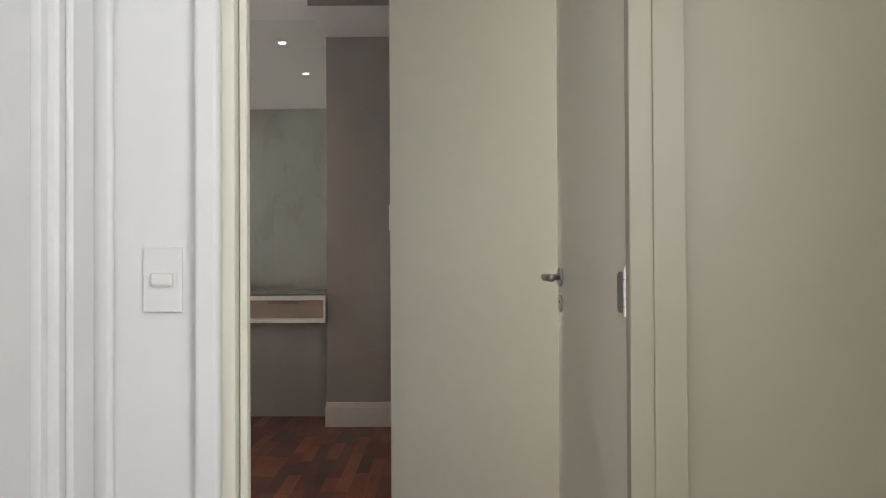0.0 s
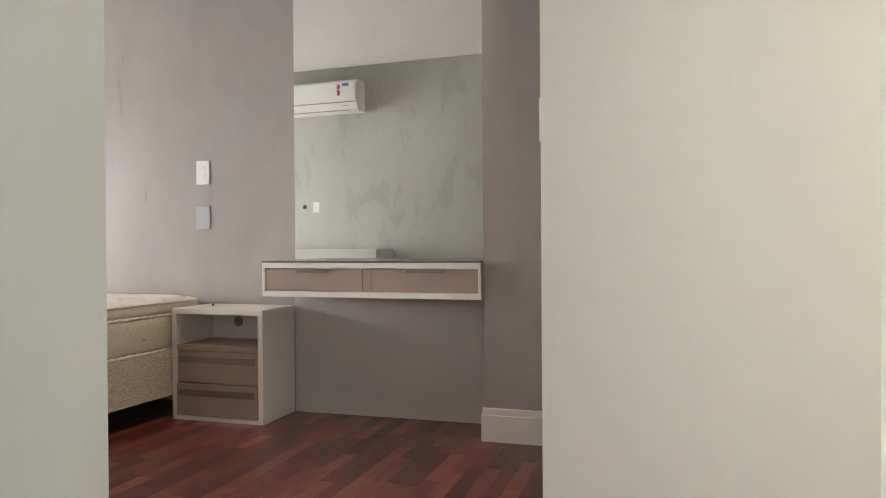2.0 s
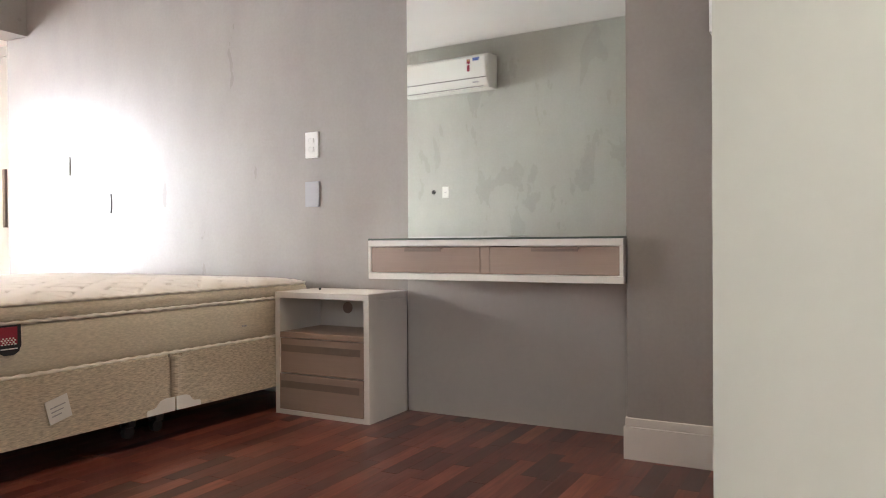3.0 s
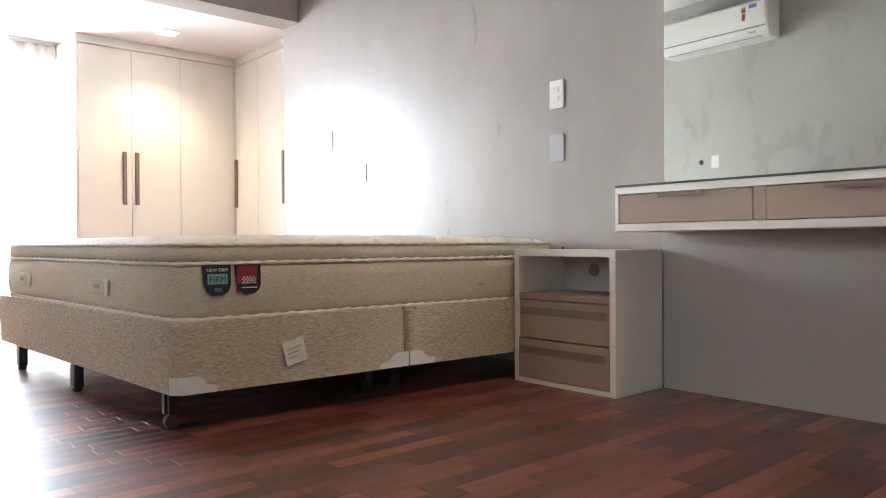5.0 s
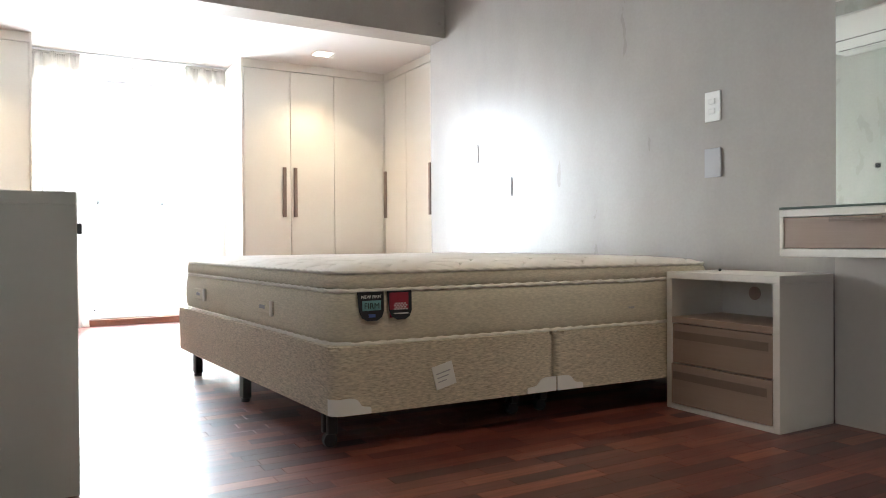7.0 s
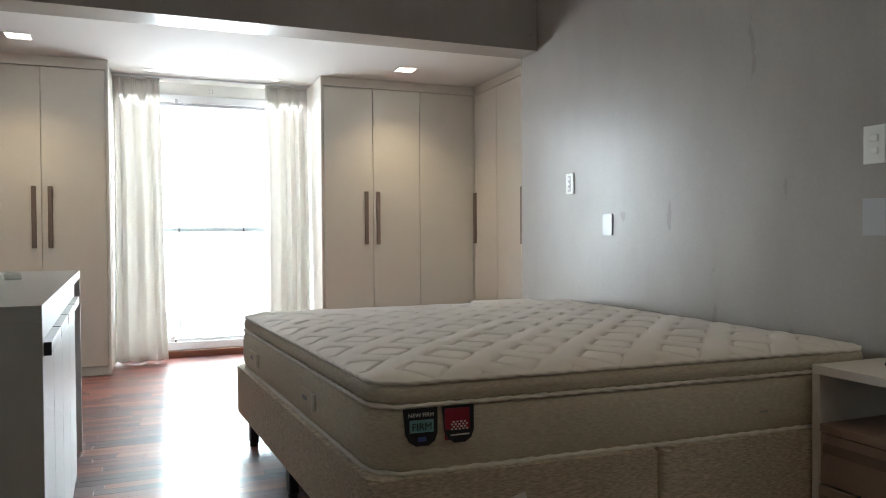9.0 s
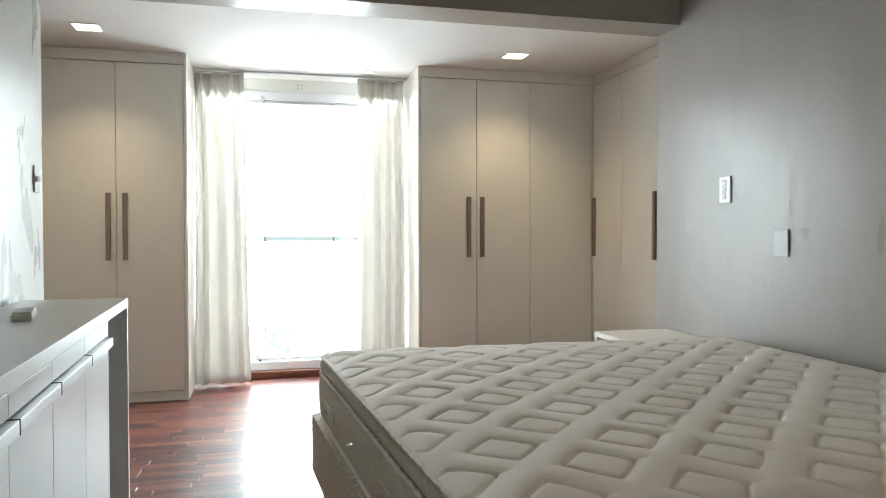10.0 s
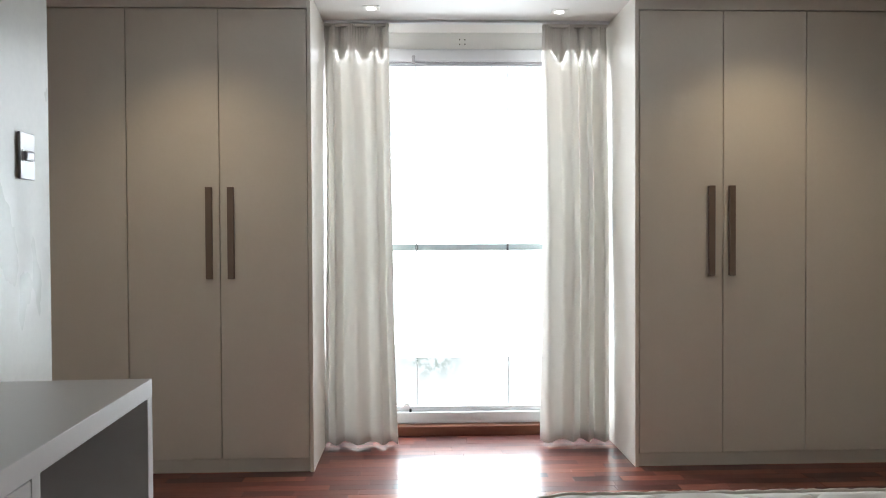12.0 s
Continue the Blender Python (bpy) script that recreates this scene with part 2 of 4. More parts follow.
def part(name, bm, material, parent=None, label="", smooth=False):
    """Links a bmesh, given in the room's coordinates, as one mesh under a thing or a part."""
    me = bpy.data.meshes.new(name)
    bmesh.ops.recalc_face_normals(bm, faces=bm.faces)
    if parent:
        bm.transform(place(parent).inverted())
    bm.to_mesh(me)
    bm.free()
    me.materials.append(material)
    if smooth:
        for p in me.polygons:
            p.use_smooth = True
    ob = new(name, me)
    if parent:
        ob.parent = parent
    if label:
        ob["label"] = label
    return ob


def thing(name, label, category, m=None, group="", kind=""):
    e = new(name)
    if m:
        e.matrix_basis = m
    return tagged(e, label, category, group, kind)


def fixed(name, bm, material, label, category):
    return tagged(part(name, bm, material), label, category, kind="structure")


def rbox(w, d, z0, z1, r, n=6, x0=0, y0=0):
    """A block with rounded upright corners, from (x0, y0) to (x0 + w, y0 + d)."""
    bm = bmesh.new()
    ring = []
    for cx, cy, a in ((w - r, d - r, 0), (r, d - r, 90), (r, r, 180), (w - r, r, 270)):
        for i in range(n + 1):
            t = radians(a + 90 * i / n)
            ring.append((x0 + cx + r * math.cos(t), y0 + cy + r * math.sin(t)))
    lo = [bm.verts.new((x, y, z0)) for x, y in ring]
    hi = [bm.verts.new((x, y, z1)) for x, y in ring]
    k = len(ring)
    for i in range(k):
        bm.faces.new((lo[i], lo[(i + 1) % k], hi[(i + 1) % k], hi[i]))
    bm.faces.new(lo[::-1])
    bm.faces.new(hi)
    return bm


# ---- the shell ----
H, HA = 2.81, 2.46
floor = fixed("floor", cuboid(-7.62, 2.6, -1.6, 6.12, -0.12, -0.011), FLOORBASE, "dark red hardwood strip floor with a glossy finish", "floor")
fixed("wall_north", cuboid(-5.47, -1.975, 5.22, 5.40, 0, H), CEMENT, "grey burnt cement headboard wall with a satin sheen", "wall")
fixed("wall_niche", cuboid(-1.975, -0.775, 5.235, 5.40, 0, H), CEMENT, "grey cement wall behind the mirror and vanity", "wall")
fixed("pillar", cuboid(-0.775, 2.6, 4.85, 5.40, 0, H), CEMENT, "grey burnt cement pillar with a tall white baseboard", "pillar")
fixed("beam_entry", cuboid(-0.785, 2.6, 4.25, 4.846, 2.58, H), CEMENT, "grey cement beam boxed in above the pillar", "beam")
fixed("beam_soffit", cuboid(-0.783, 2.6, 4.252, 4.845, 2.574, 2.578), CEIL, "white painted underside of the entry beam", "beam")
fixed("partition", cuboid(-0.242, 2.6, 3.385, 3.53, 0, H), CREAM, "plain cream painted partition wall beside the passage", "wall")
fixed("wall_east", cuboid(2.6, 2.75, 1.42, 5.40, 0, H), CREAM, "plain cream painted wall", "wall")


def prism(pts, z0, z1):
    bm = bmesh.new()
    lo = [bm.verts.new((x, y, z0)) for x, y in pts]
    hi = [bm.verts.new((x, y, z1)) for x, y in pts]
    k = len(pts)
    for i in range(k):
        bm.faces.new((lo[i], lo[(i + 1) % k], hi[(i + 1) % k], hi[i]))
    bm.faces.new(lo[::-1])
    bm.faces.new(hi)
    return bm


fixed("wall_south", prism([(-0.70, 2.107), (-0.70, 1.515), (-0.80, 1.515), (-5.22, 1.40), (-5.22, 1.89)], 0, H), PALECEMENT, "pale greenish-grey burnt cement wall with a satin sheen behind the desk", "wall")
fixed("wall_entry", cuboid(-0.6995, -0.655, 1.515, 2.238, 0, H), PLASTER, "pale greenish plaster wall inside the entry", "wall")
fixed("wall_closet", cuboid(0.46, 0.60, 1.56, 2.80, 0, H), CREAM, "cream painted wall behind the open door", "wall")
fixed("wall_hall_left", cuboid(-0.80, -0.418, 1.42, 1.513, 0, H), WHITE, "white painted hall wall beside the bedroom door", "wall")
# the darkened cream gives this wall its shade
fixed("wall_hall_right", cuboid(0.466, 2.6, 1.42, 1.555, 0, H), CREAM_SHADED, "cream painted hall wall beside the bedroom door, darkened in colour for shade", "wall")
fixed("wall_over_door", cuboid(-0.418, 0.455, 1.42, 1.555, 2.13, H), CREAM, "cream painted wall above the bedroom door", "wall")
fixed("wall_hall_side", cuboid(-0.86, -0.70, -1.6, 1.415, 0, H), WHITE, "white painted hall side wall", "wall")
fixed("wall_hall_east", cuboid(1.0, 1.1, -1.6, 1.415, 0, H), CREAM, "cream painted hall side wall", "wall")
fixed("wall_hall_back", cuboid(-0.86, 1.6, -1.75, -1.6, 0, H), WHITE, "white painted hall end wall", "wall")
fixed("ceiling", cuboid(-5.22, 2.6, -1.6, 5.40, H, H + 0.12), CEIL, "white painted plaster ceiling", "ceiling")
fixed("beam", cuboid(-5.47, -5.22, 1.2, 5.216, 2.37, H + 0.1), CEMENT, "grey cement beam across the room before the wardrobes", "beam")
fixed("ceiling_alcove", cuboid(-7.66, -5.474, 0.6, 6.2, HA, HA + 0.12), CEIL, "white lowered plaster ceiling over the wardrobes", "ceiling")
fixed("wall_alcove_south", cuboid(-7.66, -5.3, 0.55, 0.7, 0, HA), WHITE, "white painted wall behind the wardrobe", "wall")
fixed("wall_alcove_end", cuboid(-5.47, -5.225, 0.7, 1.39, 0, 2.365), CEMENT, "grey cement wall end beside the wardrobe", "wall")
# unseen wall, added to keep daylight from leaking into the alcove
fixed("alcove_east_blocker", cuboid(-5.47, -5.33, 5.404, 6.12, 0, HA), WHITE, "unseen white wall added beside the wardrobe to stop light leaks", "wall")
fixed("wall_alcove_north", cuboid(-7.66, -5.3, 6.12, 6.27, 0, HA), WHITE, "white painted wall behind the wardrobe", "wall")
fixed("wall_window_south", cuboid(-7.80, -7.66, 0.55, 2.368, 0, HA), WHITE, "white painted wall beside the window", "wall")
fixed("wall_window_north", cuboid(-7.80, -7.66, 4.034, 6.27, 0, HA), WHITE, "white painted wall beside the window", "wall")
fixed("wall_window_head", cuboid(-7.80, -7.66, 2.368, 4.034, 2.36, HA), WHITE, "white painted wall above the window", "wall")
# windows of the hall and of the bathroom passage, out of sight, made up to carry the fill lamps
for name, x, y, label in (("added_window_2", 0.999, -0.5, "white framed hall window, unseen, added for the fill lamp"), ("assumed_window_3", 2.599, 2.2, "white framed bathroom window, unseen, assumed for the fill lamp")):
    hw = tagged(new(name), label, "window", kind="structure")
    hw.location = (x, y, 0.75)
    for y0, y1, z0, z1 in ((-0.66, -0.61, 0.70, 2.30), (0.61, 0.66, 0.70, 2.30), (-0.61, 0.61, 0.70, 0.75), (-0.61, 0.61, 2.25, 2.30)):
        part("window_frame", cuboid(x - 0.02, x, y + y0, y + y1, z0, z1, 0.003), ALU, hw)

# ---- window recess ----
window = tagged(new("window_1"), "tall white aluminium window with frameless glass panels", "window", kind="structure")
window.location = (-7.70, 3.2, 0.06)
part("window_frame", cuboid(-7.74, -7.66, 2.370, 2.40, 0.062, 2.356, 0.004), ALU, window)
part("window_frame", cuboid(-7.74, -7.66, 4.00, 4.032, 0.062, 2.356, 0.004), ALU, window)
part("window_head", cuboid(-7.74, -7.64, 2.404, 3.996, 2.282, 2.356, 0.004), ALU, window)
part("top_track", cuboid(-7.70, -7.65, 2.404, 3.996, 2.262, 2.280, 0.002), GREYPLASTIC, window, "thin grey metal upper track")
part("window_sill", cuboid(-7.74, -7.62, 2.404, 3.996, 0.062, 0.132, 0.004), ALU, window)
part("bottom_track", cuboid(-7.70, -7.65, 2.404, 3.996, 0.134, 0.160, 0.002), ALU, window)
for y in (2.897, 3.465):
    part("bracket", cuboid(-7.704, -7.692, y - 0.006, y + 0.006, 1.115, 1.170, 0.001), BLACK, window, "small black glass clamp")
part("mid_rail", cuboid(-7.735, -7.705, 2.404, 3.996, 1.122, 1.163, 0.003), ALU, window, "grey aluminium guard rail")
for y0, y1 in ((2.406, 2.895), (2.899, 3.463), (3.467, 3.994)):
    pane = part("pane", cuboid(-7.685, -7.679, y0, y1, 0.162, 2.26), GLASS, window)
    pane.visible_shadow = False
for y in (2.897, 3.465):
    part("seal_or_gap_shade", cuboid(-7.688, -7.676, y - 0.0018, y + 0.0018, 0.162, 2.26), ALU, window)
lock = part("lock", tube((-7.645, 2.83, 0.165), (-7.622, 2.83, 0.165), 0.022, 16), ALU, window, "round white panel lock")
part("lock_pin", tube((-7.640, 2.855, 0.12), (-7.640, 2.855, 0.15), 0.008, 10), BLACK, lock)
part("catch", cuboid(-7.655, -7.63, 2.875, 2.895, 2.268, 2.315, 0.003), GREYPLASTIC, window, "small grey upper catch")
fixed("window_step", cuboid(-7.66, -7.56, 2.40, 4.00, 0.001, 0.060, 0.003), REDWOOD, "reddish brown hardwood step under the window", "step")

# sky and haze far outside
bd = bpy.data.materials.new("bright_sky")
bd.use_nodes = True
nt = bd.node_tree
nt.nodes.remove(nt.nodes["Principled BSDF"])
em = nt.nodes.new("ShaderNodeEmission")
em.inputs[0].default_value, em.inputs[1].default_value = (0.96, 0.985, 1.0, 1), 5.0
geo = nt.nodes.new("ShaderNodeNewGeometry")
leaf = nt.nodes.new("ShaderNodeTexNoise")
leaf.inputs["Scale"].default_value, leaf.inputs["Detail"].default_value, leaf.inputs["Roughness"].default_value = 1.3, 6, 0.7
nt.links.new(geo.outputs["Position"], leaf.inputs["Vector"])
xyz = nt.nodes.new("ShaderNodeSeparateXYZ")
nt.links.new(geo.outputs["Position"], xyz.inputs[0])
# a hazy clump of treetops far below
clump = nt.nodes.new("ShaderNodeVectorMath")
clump.operation = "DISTANCE"
clump.inputs[1].default_value = (-74.0, 4.0, -9.6)
nt.links.new(geo.outputs["Position"], clump.inputs[0])
low, tops = nt.nodes.new("ShaderNodeMapRange"), nt.nodes.new("ShaderNodeMapRange")
low.inputs[1].default_value, low.inputs[2].default_value = 3.6, 1.4
tops.inputs[1].default_value, tops.inputs[2].default_value = 0.47, 0.56
nt.links.new(clump.outputs["Value"], low.inputs[0])
nt.links.new(leaf.outputs[0], tops.inputs[0])
both = nt.nodes.new("ShaderNodeMath")
both.operation = "MULTIPLY"
nt.links.new(low.outputs[0], both.inputs[0])
nt.links.new(tops.outputs[0], both.inputs[1])
haze = nt.nodes.new("ShaderNodeMix")
haze.data_type = "RGBA"
haze.inputs[6].default_value, haze.inputs[7].default_value = (0.96, 0.985, 1.0, 1), (0.46, 0.52, 0.47, 1)
nt.links.new(both.outputs[0], haze.inputs[0])
nt.links.new(haze.outputs[2], em.inputs[0])
rise = nt.nodes.new("ShaderNodeMapRange")
rise.inputs[1].default_value, rise.inputs[2].default_value, rise.inputs[3].default_value, rise.inputs[4].default_value = -3.0, 4.0, 2.3, 5.0
nt.links.new(xyz.outputs[2], rise.inputs[0])
nt.links.new(rise.outputs[0], em.inputs[1])
nt.links.new(em.outputs[0], nt.nodes["Material Output"].inputs[0])
fixed("backdrop", cuboid(-75, -74, -60, 70, -45, 60), bd, "bright hazy white sky beyond the window", "sky")

for i, (y0, y1, flare) in enumerate(((2.372, 2.745, 0.05), (3.64, 4.018, 0.02))):
    cur = thing("curtain", "off-white linen curtain hanging in soft folds beside the window", "curtain", pose(-7.42, (y0 + y1) / 2, 0.03), "window curtains")
    bm = bmesh.new()
    NU, NV = 120, 40
    rows = []
    rnd = random.Random(5 + i)
    ph = [rnd.uniform(0, 6.28) for _ in range(4)]
    for k in range(NV + 1):
        v = k / NV
        row = []
        for j in range(NU + 1):
            u = j / NU
            w = u + 0.05 * math.sin(7 * u + ph[3]) + 0.015 * math.sin(2.2 * v + ph[1])
            fold = 0.040 * math.sin(w * 6.28 * 3.6 + ph[0]) + 0.007 * math.sin(w * 6.28 * 7.3 + ph[2] + 0.6 * v)
            amp = 0.35 + 0.65 * min(1, (1 - v) * 3 + 0.25)
            pinch = 0.006 * math.sin(u * 6.28 * 26 + ph[3]) * max(0, (v - 0.93) / 0.07)
            yy = y0 + (y1 - y0) * u
            side = u if i == 0 else 1 - u
            yy += (1 - v) ** 2 * flare * side * (1 if i == 0 else -1) + 0.006 * math.sin(v * 5 + ph[1])
            row.append(bm.verts.new((-7.42 + 0.06 * (1 - v) ** 1.5 + fold * amp + pinch, yy, 0.022 + 0.002 * math.sin(u * 9 + ph[2]) + v * 2.415)))
        rows.append(row)
    for k in range(NV):
        for j in range(NU):
            bm.faces.new((rows[k][j], rows[k][j + 1], rows[k + 1][j + 1], rows[k + 1][j]))
    cloth = part("cloth", bm, CURTAIN, cur, smooth=True)
    sol = cloth.modifiers.new("thickness", "SOLIDIFY")
    sol.thickness = 0.0025
    part("heading", cuboid(-7.425, -7.40, y0, y1, 2.425, 2.440, 0.002), CURTAIN, cur)
for dy, dz in ((-0.016, 0), (0.016, 0), (-0.016, 0.028), (0.016, 0.028)):
    part("screw_hole", tube((-7.6605, 3.185 + dy, 2.39 + dz), (-7.657, 3.185 + dy, 2.39 + dz), 0.004, 8), DARK, window)
rail = thing("curtain_rail", "slim white curtain track fixed under the ceiling", "curtain rail", pose(-7.41, 3.2, 2.45))
part("track", cuboid(-7.43, -7.39, 2.372, 4.028, 2.444, 2.457, 0.002), ALU, rail)

# ---- wardrobes ----


def pull(x, y, z0, z1, axis, parent):
    """A flat bar handle that stands off a door; axis is the way it faces."""
    if axis == "x":
        bm = cuboid(x, x + 0.022, y - 0.016, y + 0.016, z0, z1, 0.002)
    else:
        bm = cuboid(x - 0.016, x + 0.016, y - 0.022, y, z0, z1, 0.002)
    return part("handle", bm, PULL, parent, "brown metal bar handle")


def wardrobe_x(name, y0, y1, doors, label, group):
    w = thing(name, label, "wardrobe", pose(-7.25, (y0 + y1) / 2, 0), group)
    part("body", cuboid(-7.655, -6.944, y0 + 0.02, y1 - 0.02, 0.07, 2.375), LAMW, w)
    part("plinth", cuboid(-7.64, -6.935, y0 + 0.004, y1 - 0.004, 0.0, 0.068, 0.001), LAM, w)
    part("side_panel", cuboid(-7.655, -6.918, y0, y0 + 0.019, 0.0, HA - 0.002, 0.001), LAMW, w)
    part("side_panel", cuboid(-7.655, -6.918, y1 - 0.019, y1, 0.0, HA - 0.002, 0.001), LAMW, w)
    part("cornice", cuboid(-7.60, -6.922, y0 + 0.02, y1 - 0.02, 2.380, HA - 0.002, 0.001), LAM, w)
    for d0, d1, h in doors:
        d = part("door", cuboid(-6.942, -6.922, d0 + 0.0022, d1 - 0.0022, 0.073, 2.374, 0.0015), LAM, w)
        if h:
            pull(-6.922, h, 1.0, 1.468, "x", d)
    return w


wardrobe_x("wardrobe", 0.71, 2.366, ((0.74, 0.965, 0), (0.965, 1.43, 0), (1.43, 1.897, 1.845), (1.897, 2.345, 1.955)), "tall cream laminate wardrobe with brown bar handles", "built-in wardrobes")
wardrobe_x("wardrobe", 4.036, 5.60, ((4.058, 4.50, 4.436), (4.50, 4.940, 4.543), (4.940, 5.470, 0)), "tall cream laminate wardrobe beside the window", "built-in wardrobes")
w = thing("wardrobe", "tall cream laminate wardrobe set in the corner", "wardrobe", pose(-6.2, 5.8, 0), "built-in wardrobes")
part("body", cuboid(-6.90, -5.475, 5.504, 6.11, 0.07, 2.375), LAMW, w)
part("plinth", cuboid(-6.916, -5.475, 5.495, 6.10, 0, 0.068), LAM, w)
part("cornice", cuboid(-6.916, -5.475, 5.482, 6.0, 2.380, HA - 0.002), LAM, w)
part("corner_post", cuboid(-6.940, -6.918, 5.4715, 5.5015, 0.073, 2.374, 0.001), LAM, w)
for d0, d1, hx in ((-6.915, -6.44, -6.885), (-6.44, -5.905, -5.945), (-5.905, -5.476, -5.85)):
    d = part("door", cuboid(d0 + 0.0022, d1 - 0.0022, 5.482, 5.502, 0.073, 2.374, 0.0015), LAM, w)
    pull(hx, 5.482, 1.0, 1.468, "y", d)

# ---- bed ----
BW, BL = 2.14, 2.0
bed = thing("bed", "queen size divan base in beige woven fabric on black legs", "bed base", pose(-3.65, 4.2, 0))
mattress = thing("mattress", "bare cream pillow-top mattress with diamond quilting", "mattress", pose(-3.65, 4.2, 0.39))


def on_bed(bm):
    """Moves a mesh from the bed's own plan, W by L from the foot's far corner, to its place."""
    lf, rf, lh, rh = (Vector(p) for p in ((-4.77, 3.095), (-2.625, 3.245), (-4.76, 5.19), (-2.545, 5.19)))
    for v in bm.verts:
        s, t = v.co.x / BW, v.co.y / BL
        p = lf * (1 - s) * (1 - t) + rf * s * (1 - t) + lh * (1 - s) * t + rh * s * t
        v.co = (p.x, p.y, v.co.z)
    return bm


def path_tube(pts, r, n=8, closed=True, twist=0):
    bm = bmesh.new()
    k = len(pts)
    rings = []
    for i in range(k):
        a, c = Vector(pts[i - 1] if closed or i else pts[i]), Vector(pts[(i + 1) % k] if closed or i < k - 1 else pts[i])
        d = (c - a).normalized()
        s = d.cross(Vector((0, 0, 1))).normalized()
        up = s.cross(d)
        g = [r * (1 + (0.28 * math.sin(2 * 6.2832 * j / n + twist * i) if twist else 0)) for j in range(n)]
        rings.append([bm.verts.new(Vector(pts[i]) + g[j] * (math.cos(6.2832 * j / n) * s + math.sin(6.2832 * j / n) * up)) for j in range(n)])
    for i in range(k if closed else k - 1):
        for j in range(n):
            bm.faces.new((rings[i][j], rings[i][(j + 1) % n], rings[(i + 1) % k][(j + 1) % n], rings[(i + 1) % k][j]))
    return bm


def outline(inset, r, z, step=0.05):
    pts = []
    w, d = BW - 2 * inset, BL - 2 * inset
    for cx, cy, a in ((w - r, d - r, 0), (r, d - r, 90), (r, r, 180), (w - r, r, 270)):
        for i in range(9):
            t = radians(a + 90 * i / 8)
            pts.append((inset + cx + r * math.cos(t), inset + cy + r * math.sin(t), z))
    out = []
    for i, p in enumerate(pts):
        q = pts[(i + 1) % len(pts)]
        n = max(1, int(math.dist(p, q) / step))
        out += [tuple(p[c] + (q[c] - p[c]) * j / n for c in range(3)) for j in range(n)]
    return out


def skin(layers):
    """Joins closed outlines of equal length, one over the other, into one side wall."""
    bm = bmesh.new()
    rings = [[bm.verts.new(p) for p in ring] for ring in layers]
    k = len(rings[0])
    for a, b in zip(rings, rings[1:]):
        for i in range(k):
            bm.faces.new((a[i], a[(i + 1) % k], b[(i + 1) % k], b[i]))
    bm.faces.new(rings[0][::-1])
    bm.faces.new(rings[-1])
    return bm


# divan base in two halves, head and foot
SEAM = 1.0
for y0, y1 in ((0.0, SEAM - 0.006), (SEAM + 0.006, BL)):
    bm = rbox(BW, y1 - y0, 0.130, 0.376, 0.035, 5, 0, y0)
    bmesh.ops.bevel(bm, geom=[e for e in bm.edges if abs(e.verts[0].co.z - e.verts[1].co.z) < 1e-4], offset=0.012, segments=3, affect="EDGES")
    part("base", on_bed(bm), BASEFAB, bed, smooth=False)
    part("underside", on_bed(cuboid(0.03, BW - 0.03, y0 + 0.03, y1 - 0.03, 0.125, 0.1295)), DARK, bed)
for x, y in ((0.285, 0.035), (1.10, 0.035), (0.285, 0.95), (1.10, 0.95), (0.285, 1.05), (1.10, 1.9), (0.285, 1.9)):
    lg = part("leg", on_bed(cuboid(x - 0.028, x + 0.028, y - 0.02, y + 0.02, 0.018, 0.1245, 0.004)), BLACK, bed, "square black metal leg")
    part("foot_pad", on_bed(tube((x, y, 0), (x, y, 0.017), 0.02, 12)), BLACK, lg)
for x, y in ((2.035, 0.035), (1.93, 0.93), (1.93, 1.08), (2.035, 1.9)):
    lg = part("leg", on_bed(cuboid(x - 0.03, x - 0.012, y - 0.02, y + 0.02, 0.05, 0.1245, 0.003, bm=cuboid(x + 0.012, x + 0.03, y - 0.02, y + 0.02, 0.05, 0.1245, 0.003))), BLACK, bed, "black castor fork leg")
    part("castor", on_bed(tube((x - 0.012, y, 0.026), (x + 0.012, y, 0.026), 0.026, 18)), BLACK, lg, "black plastic castor wheel")
# white corner guards


def guard(pts, name="corner_guard"):
    bm = bmesh.new()
    lo = [bm.verts.new((BW + 0.0035, y, z)) for y, z in pts]
    hi = [bm.verts.new((BW + 0.0005, y, z)) for y, z in pts]
    k = len(pts)
    bm.faces.new(lo)
    bm.faces.new(hi[::-1])
    for i in range(k):
        bm.faces.new((lo[i], lo[(i + 1) % k], hi[(i + 1) % k], hi[i]))
    return part(name, on_bed(bm), FELT, bed, "white felt guard over the base corner")


def lobes(y0, y1, z0, z1, flip):
    """A stepped, rounded tongue from (y0, z0) to height z1, lower towards one end."""
    pts = [(0, 0), (1, 0), (1, 0.28), (0.97, 0.38), (0.85, 0.42), (0.75, 0.44), (0.66, 0.52), (0.60, 0.70), (0.52, 0.88), (0.42, 0.97), (0.30, 1.0), (0, 1.0)]
    pts = [(y0 + (y1 - y0) * ((1 - u) if flip else u), z0 + (z1 - z0) * v) for u, v in pts]
    return pts[::-1] if flip else pts


guard(lobes(0.036, 0.15, 0.132, 0.192, False))
guard(lobes(0.85, SEAM - 0.004, 0.132, 0.192, True))
guard(lobes(SEAM + 0.004, 1.14, 0.132, 0.192, False))
bm = rbox(0.075, 0.075, 0.132, 0.192, 0.037, 6, BW - 0.0715, -0.0035)
bmesh.ops.delete(bm, geom=[v for v in bm.verts if v.co.x < BW - 0.042 or v.co.y > 0.05], context="VERTS")
part("corner_guard", on_bed(bm), FELT, bed, "white felt guard round the base corner", smooth=True)
